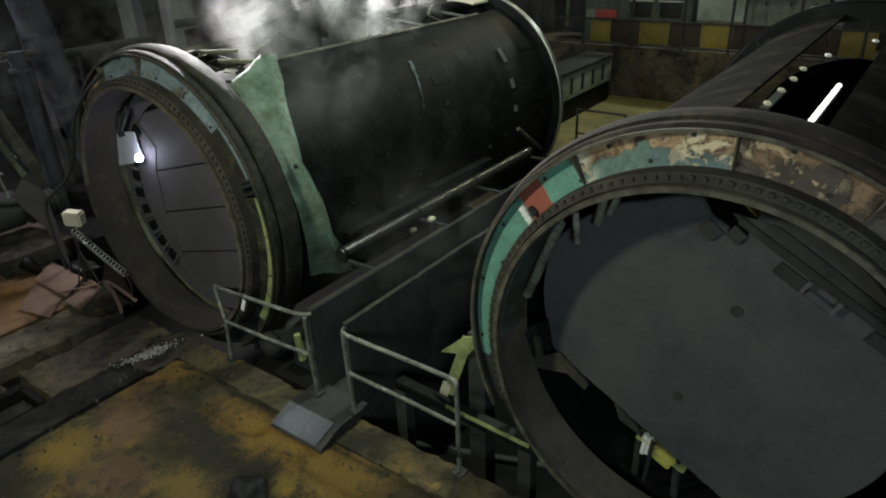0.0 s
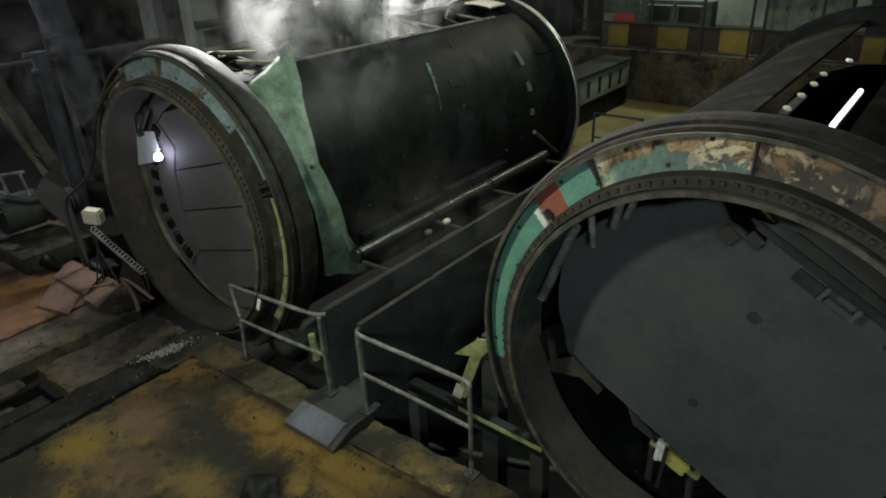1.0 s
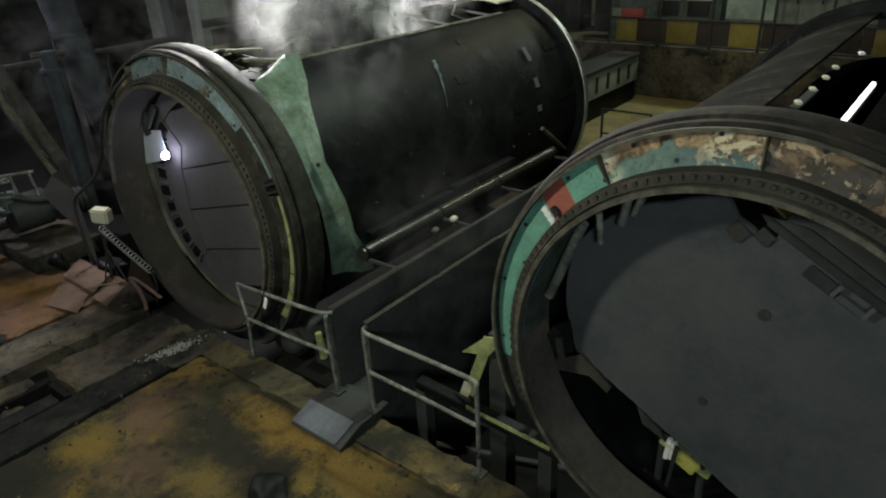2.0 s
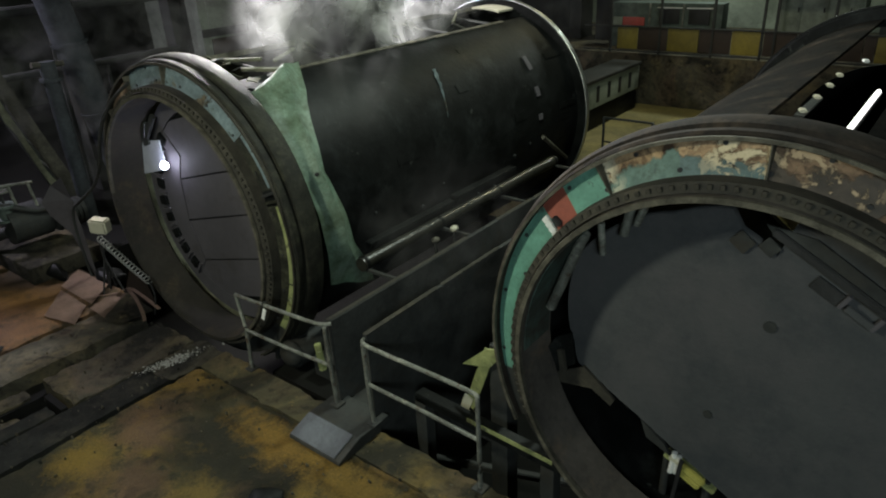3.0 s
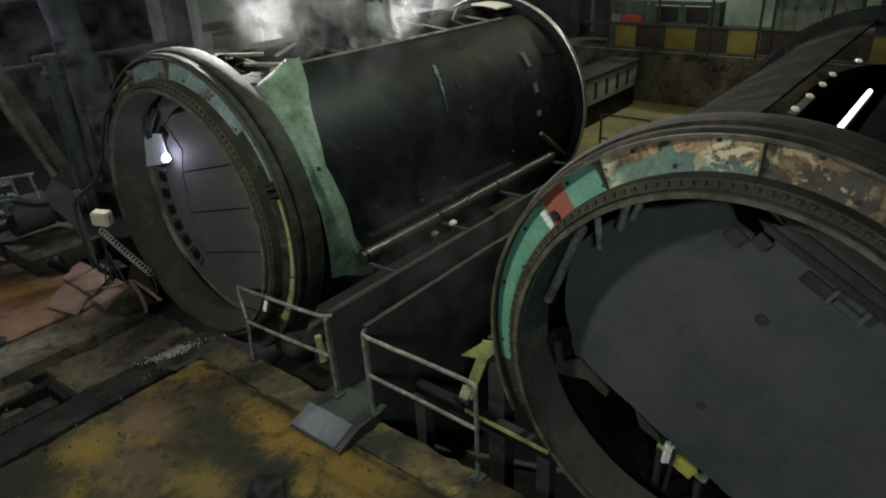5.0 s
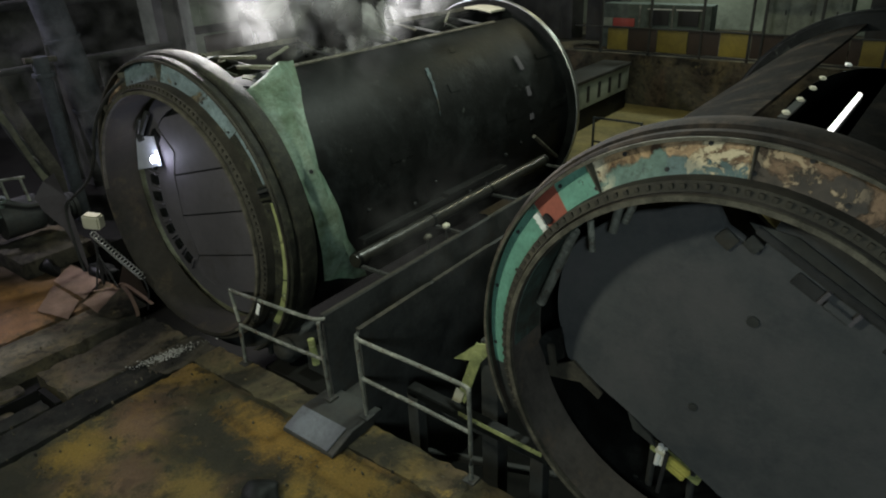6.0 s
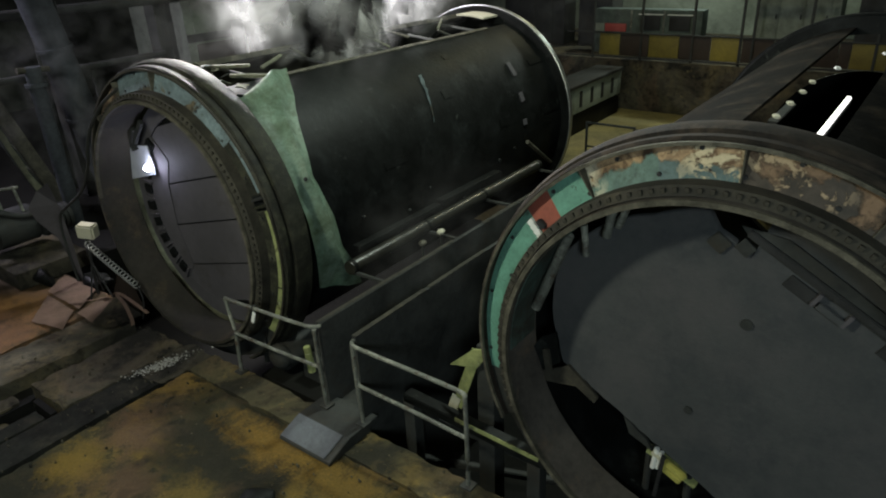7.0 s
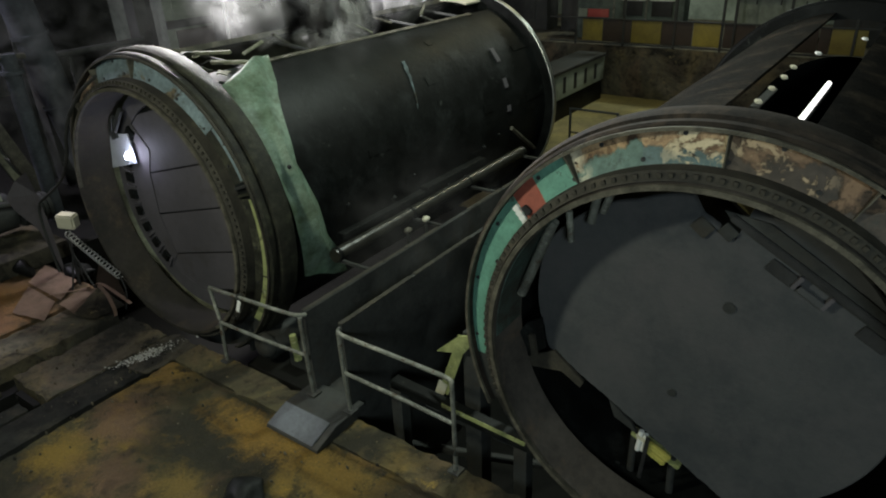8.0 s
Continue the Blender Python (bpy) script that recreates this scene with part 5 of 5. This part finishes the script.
for x in (-0.20, 0.62):
    part("screen", box(bmesh.new(), x, x + 0.57, -0.03, 0.006, 0.68, 1.06, 0.01), RUBBER, desk, "dark screen")
    part("lamp_strip", box(bmesh.new(), x - 0.06, x + 0.63, -0.03, 0.006, 1.085, 1.11, 0.003), WHITE, desk)
for x in (-0.50, 0.44):
    part("case_post", box(bmesh.new(), x, x + 0.05, -0.02, 0.006, 0.5, 1.2, 0.004), RAILPAINT, desk)
for x, w, z0, z1, m in ((-12.5, 2.2, 0, 2.2, STEEL), (-9.8, 1.1, 0, 1.7, STEEL), (-4.6, 2.0, 0, 1.9, PALEWALL), (-2.2, 2.4, 0, 2.3, STEEL), (0.8, 2.5, 0, 2.0, STEEL)):
    cab = thing("switch_cabinet", (x, 20.2, 1.35), "tall dull switch cabinet on the platform", "cabinet", "switch cabinets")
    part("body", box(bmesh.new(), 0, w, 0, 0.8, z0, z1, 0.02), m, cab)
    for k in range(int(w / 0.6)):
        door = part("door", box(bmesh.new(), 0.04 + k * 0.6, 0.58 + k * 0.6, -0.025, -0.002, 0.08, z1 - 0.08, 0.006), m, cab)
        part("handle", box(bmesh.new(), 0.50 + k * 0.6, 0.53 + k * 0.6, -0.05, -0.027, z1 * 0.5, z1 * 0.5 + 0.12, 0.004), RUBBER, door)
for k, (x, z) in enumerate(((-9.0, 3.0), (-5.0, 3.1))):
    p = thing("pipe_run", (x, 18.7, z + 0.6), "pipe slung above the platform", "pipe", "wall pipes")
    part("tube", tube(bmesh.new(), (-4, 0, 0), (5, 0, 0), 0.05, 10), RAILPAINT, p)
    part("hanger", tube(bmesh.new(), (-2, 0, 0.04), (-2, 0, 11 - z - 0.6), 0.015, 6), STEEL, p)
    part("hanger", tube(bmesh.new(), (3, 0, 0.04), (3, 0, 11 - z - 0.6), 0.015, 6), STEEL, p)

bench = thing("slotted_trough", (-7.4, 14.3, 0.0), "pale low trough side with dark slots", "trough")
part("top", box(bmesh.new(), -0.6, 0.2, 0, 3.4, 1.18, 1.26, 0.015), STEEL, bench)
part("side", box(bmesh.new(), -0.05, 0.15, 0, 3.4, 0.55, 1.18, 0.01), PALEWALL, bench, "pale trough side")
part("base", box(bmesh.new(), -0.55, 0.1, 0, 3.4, 0, 0.55, 0.01), BLACK, bench)
part("back", box(bmesh.new(), -0.6, -0.5, 0, 3.4, 0.55, 1.18, 0.01), BLACK, bench)
for k in range(5):
    part("slot", box(bmesh.new(), 0.12, 0.154, 0.25 + k * 0.62, 0.42 + k * 0.62, 0.66, 1.06, 0.004), RUBBER, bench)
frame_rail = thing("corner_rail", (-4.70, 12.32, 1.05), "thin dark corner rail at the trough end", "railing")
part("post", box(bmesh.new(), -0.02, 0.02, -0.02, 0.02, -1.05, 0.10, 0.003), STEEL, frame_rail)
part("bar", box(bmesh.new(), -1.0, -0.02, -0.015, 0.015, 0.06, 0.10, 0.003), STEEL, frame_rail)
part("post", box(bmesh.new(), -1.02, -0.98, -0.02, 0.02, -1.05, 0.10, 0.003), STEEL, frame_rail)
part("bar", box(bmesh.new(), -1.0, -0.02, -0.015, 0.015, -0.42, -0.39, 0.003), STEEL, frame_rail)


# ---- steam ----
def steam_material(name, thick):
    m = bpy.data.materials.new(name)
    m.use_nodes = True
    nt = m.node_tree
    n, l = nt.nodes, nt.links
    n.clear()
    tc = n.new("ShaderNodeTexCoord")
    uv = n.new("ShaderNodeVectorMath")
    uv.operation = "DISTANCE"
    l.new(tc.outputs["UV"], uv.inputs[0])
    uv.inputs[1].default_value = (0.5, 0.5, 0)
    fall = n.new("ShaderNodeMapRange")
    fall.interpolation_type = "SMOOTHERSTEP"
    fall.inputs["From Min"].default_value, fall.inputs["From Max"].default_value = 0.5, 0.05
    l.new(uv.outputs["Value"], fall.inputs["Value"])
    t = n.new("ShaderNodeTexNoise")
    t.inputs["Scale"].default_value, t.inputs["Detail"].default_value, t.inputs["Distortion"].default_value = 2.1, 7, 0.7
    info = n.new("ShaderNodeObjectInfo")
    far = n.new("ShaderNodeMath")
    far.operation = "MULTIPLY"
    far.inputs[1].default_value = 61.0
    l.new(info.outputs["Random"], far.inputs[0])
    shift = n.new("ShaderNodeVectorMath")
    l.new(tc.outputs["Object"], shift.inputs[0])
    l.new(far.outputs[0], shift.inputs[1])
    l.new(shift.outputs["Vector"], t.inputs["Vector"])
    r = n.new("ShaderNodeMapRange")
    r.inputs["From Min"].default_value, r.inputs["From Max"].default_value = 0.34, 0.78
    l.new(t.outputs["Fac"], r.inputs["Value"])
    mul = n.new("ShaderNodeMath")
    mul.operation = "MULTIPLY"
    l.new(fall.outputs["Result"], mul.inputs[0])
    l.new(r.outputs["Result"], mul.inputs[1])
    dens = n.new("ShaderNodeMath")
    dens.operation = "MULTIPLY"
    dens.inputs[1].default_value = thick
    l.new(mul.outputs[0], dens.inputs[0])
    d = n.new("ShaderNodeBsdfDiffuse")
    d.inputs["Color"].default_value = (0.90, 0.86, 0.82, 1)
    tr = n.new("ShaderNodeBsdfTranslucent")
    tr.inputs["Color"].default_value = (0.85, 0.85, 0.86, 1)
    both = n.new("ShaderNodeMixShader")
    l.new(d.outputs[0], both.inputs[1])
    l.new(tr.outputs[0], both.inputs[2])
    clear = n.new("ShaderNodeBsdfTransparent")
    mix = n.new("ShaderNodeMixShader")
    l.new(dens.outputs[0], mix.inputs[0])
    l.new(clear.outputs[0], mix.inputs[1])
    l.new(both.outputs[0], mix.inputs[2])
    out = n.new("ShaderNodeOutputMaterial")
    l.new(mix.outputs[0], out.inputs["Surface"])
    return m


STEAM = steam_material("steam", 0.60)
PLUME = steam_material("dense_steam", 0.72)
WISP = steam_material("thin_steam", 0.10)
HAZE_LIFT = steam_material("haze", 0.055)
HAZE_DEEP = steam_material("deep_haze", 0.17)


def steam_puff(seed, size, tall, material, name="steam_puff", label="thin white steam drifting up from the drum"):
    """A wavy veil of steam that thins out towards its rim."""
    r = random.Random(seed)
    bm = bmesh.new()
    uvl = bm.loops.layers.uv.new("uv")
    n = 18
    for s in range(1):
        m = Matrix.Translation((r.uniform(-0.25, 0.25) * size, r.uniform(-0.25, 0.25) * size, r.uniform(-0.3, 0.3) * size)) @ Euler((radians(80 + r.uniform(-20, 20)), r.uniform(-0.3, 0.3), r.uniform(0.4, 1.3))).to_matrix().to_4x4()
        g, w = [], size * r.uniform(0.8, 1.3)
        for i in range(n + 1):
            row = []
            for j in range(n + 1):
                u, v = i / n - 0.5, j / n - 0.5
                p = Vector((u * w, v * w * tall, 0.0))
                p.z += 0.14 * size * noise.noise(Vector((u * 2.5, v * 2.5, seed + s * 3.3)))
                row.append((bm.verts.new(m @ p), (u + 0.5, v + 0.5)))
            g.append(row)
        for i in range(n):
            for j in range(n):
                quad = (g[i][j], g[i + 1][j], g[i + 1][j + 1], g[i][j + 1])
                f = bm.faces.new([q[0] for q in quad])
                for lp, q in zip(f.loops, quad):
                    lp[uvl].uv = q[1]
    me = bpy.data.meshes.new(name)
    bm.to_mesh(me)
    bm.free()
    me.materials.append(material)
    for p in me.polygons:
        p.use_smooth = True
    return tagged(new(name, me), label, "steam", "steam over the drum")


puffs = []
rng = random.Random(12)
for k in range(22):
    along_y = rng.uniform(5.6, 8.4) if k % 2 else rng.uniform(6.8, 10.4)
    across = -7.5 + rng.uniform(-0.9, 0.6)
    z = rng.uniform(3.1, 4.5)
    if k % 7 == 4:
        a, r = radians(rng.uniform(35, 75)), rng.uniform(2.35, 2.75)
        across, along_y, z = -7.38 + r * math.cos(a), rng.uniform(5.4, 8.4), 1.5 + r * math.sin(a)
    puffs.append((steam_puff(k + 1, rng.uniform(0.9, 1.4) if k % 7 == 4 else rng.uniform(0.9, 1.7), rng.uniform(1.1, 1.7), WISP if k % 7 == 4 else STEAM), (across, along_y, z), rng.uniform(0.06, 0.16), rng.uniform(-0.05, 0.09), rng.uniform(-12, 12)))
for k in range(16):
    dense = k < 9
    spot = (-7.4 + rng.uniform(-0.35, 0.3), rng.uniform(5.9, 7.5) if dense else rng.uniform(7.4, 9.9), rng.uniform(3.3, 4.1) if dense else rng.uniform(3.25, 3.8))
    puffs.append((steam_puff(120 + k, rng.uniform(0.75, 1.3) if dense else rng.uniform(1.0, 1.6), rng.uniform(1.0, 1.5), PLUME if dense else STEAM, label="dense white steam rising from the drum opening"), spot, rng.uniform(0.05, 0.12), rng.uniform(-0.04, 0.06), rng.uniform(-10, 10)))
# the last three, thinner veils are added to lift the blacks behind them
for k, (x, y, z, s) in enumerate(((-11.6, 5.6, 2.6, 5.0), (-11.0, 7.4, 3.0, 5.0), (-10.2, 9.5, 3.2, 4.5), (-12.4, 4.4, 2.0, 4.0), (-9.6, 11.6, 3.0, 4.5), (-6.0, 13.0, 2.4, 4.0), (-4.4, 6.2, 1.5, 3.2), (-3.4, 4.75, 1.0, 2.4))):
    puffs.append((steam_puff(60 + k, s, 0.9, HAZE_DEEP if x < -9.0 else HAZE_LIFT, "haze_veil", "faint drifting haze in the dark hall, partly added to lift the blacks"), (x, y, z), 0.03, 0.04, 1.5))


def motions():
    walk(welding_arc, [(0.0, pose(-8.19, 4.40, 2.00)), (1.5, pose(-8.18, 4.40, 2.01)), (3.0, pose(-8.17, 4.40, 2.01)), (4.8, pose(-8.17, 4.40, 2.02)), (6.3, pose(-8.27, 4.40, 2.03)), (8.0, pose(-8.26, 4.40, 2.04))])
    for ob, (x, y, z), rise, drift, turn in puffs:
        rows = []
        for k in range(9):
            s = k - 4.0
            rows.append((float(k), pose(x + drift * s + 0.04 * math.sin(k * 0.9 + x), y + drift * 0.6 * s, z + 0.6 * rise * s, 0, 0, turn * s * 0.4)))
        walk(ob, rows)


motions()
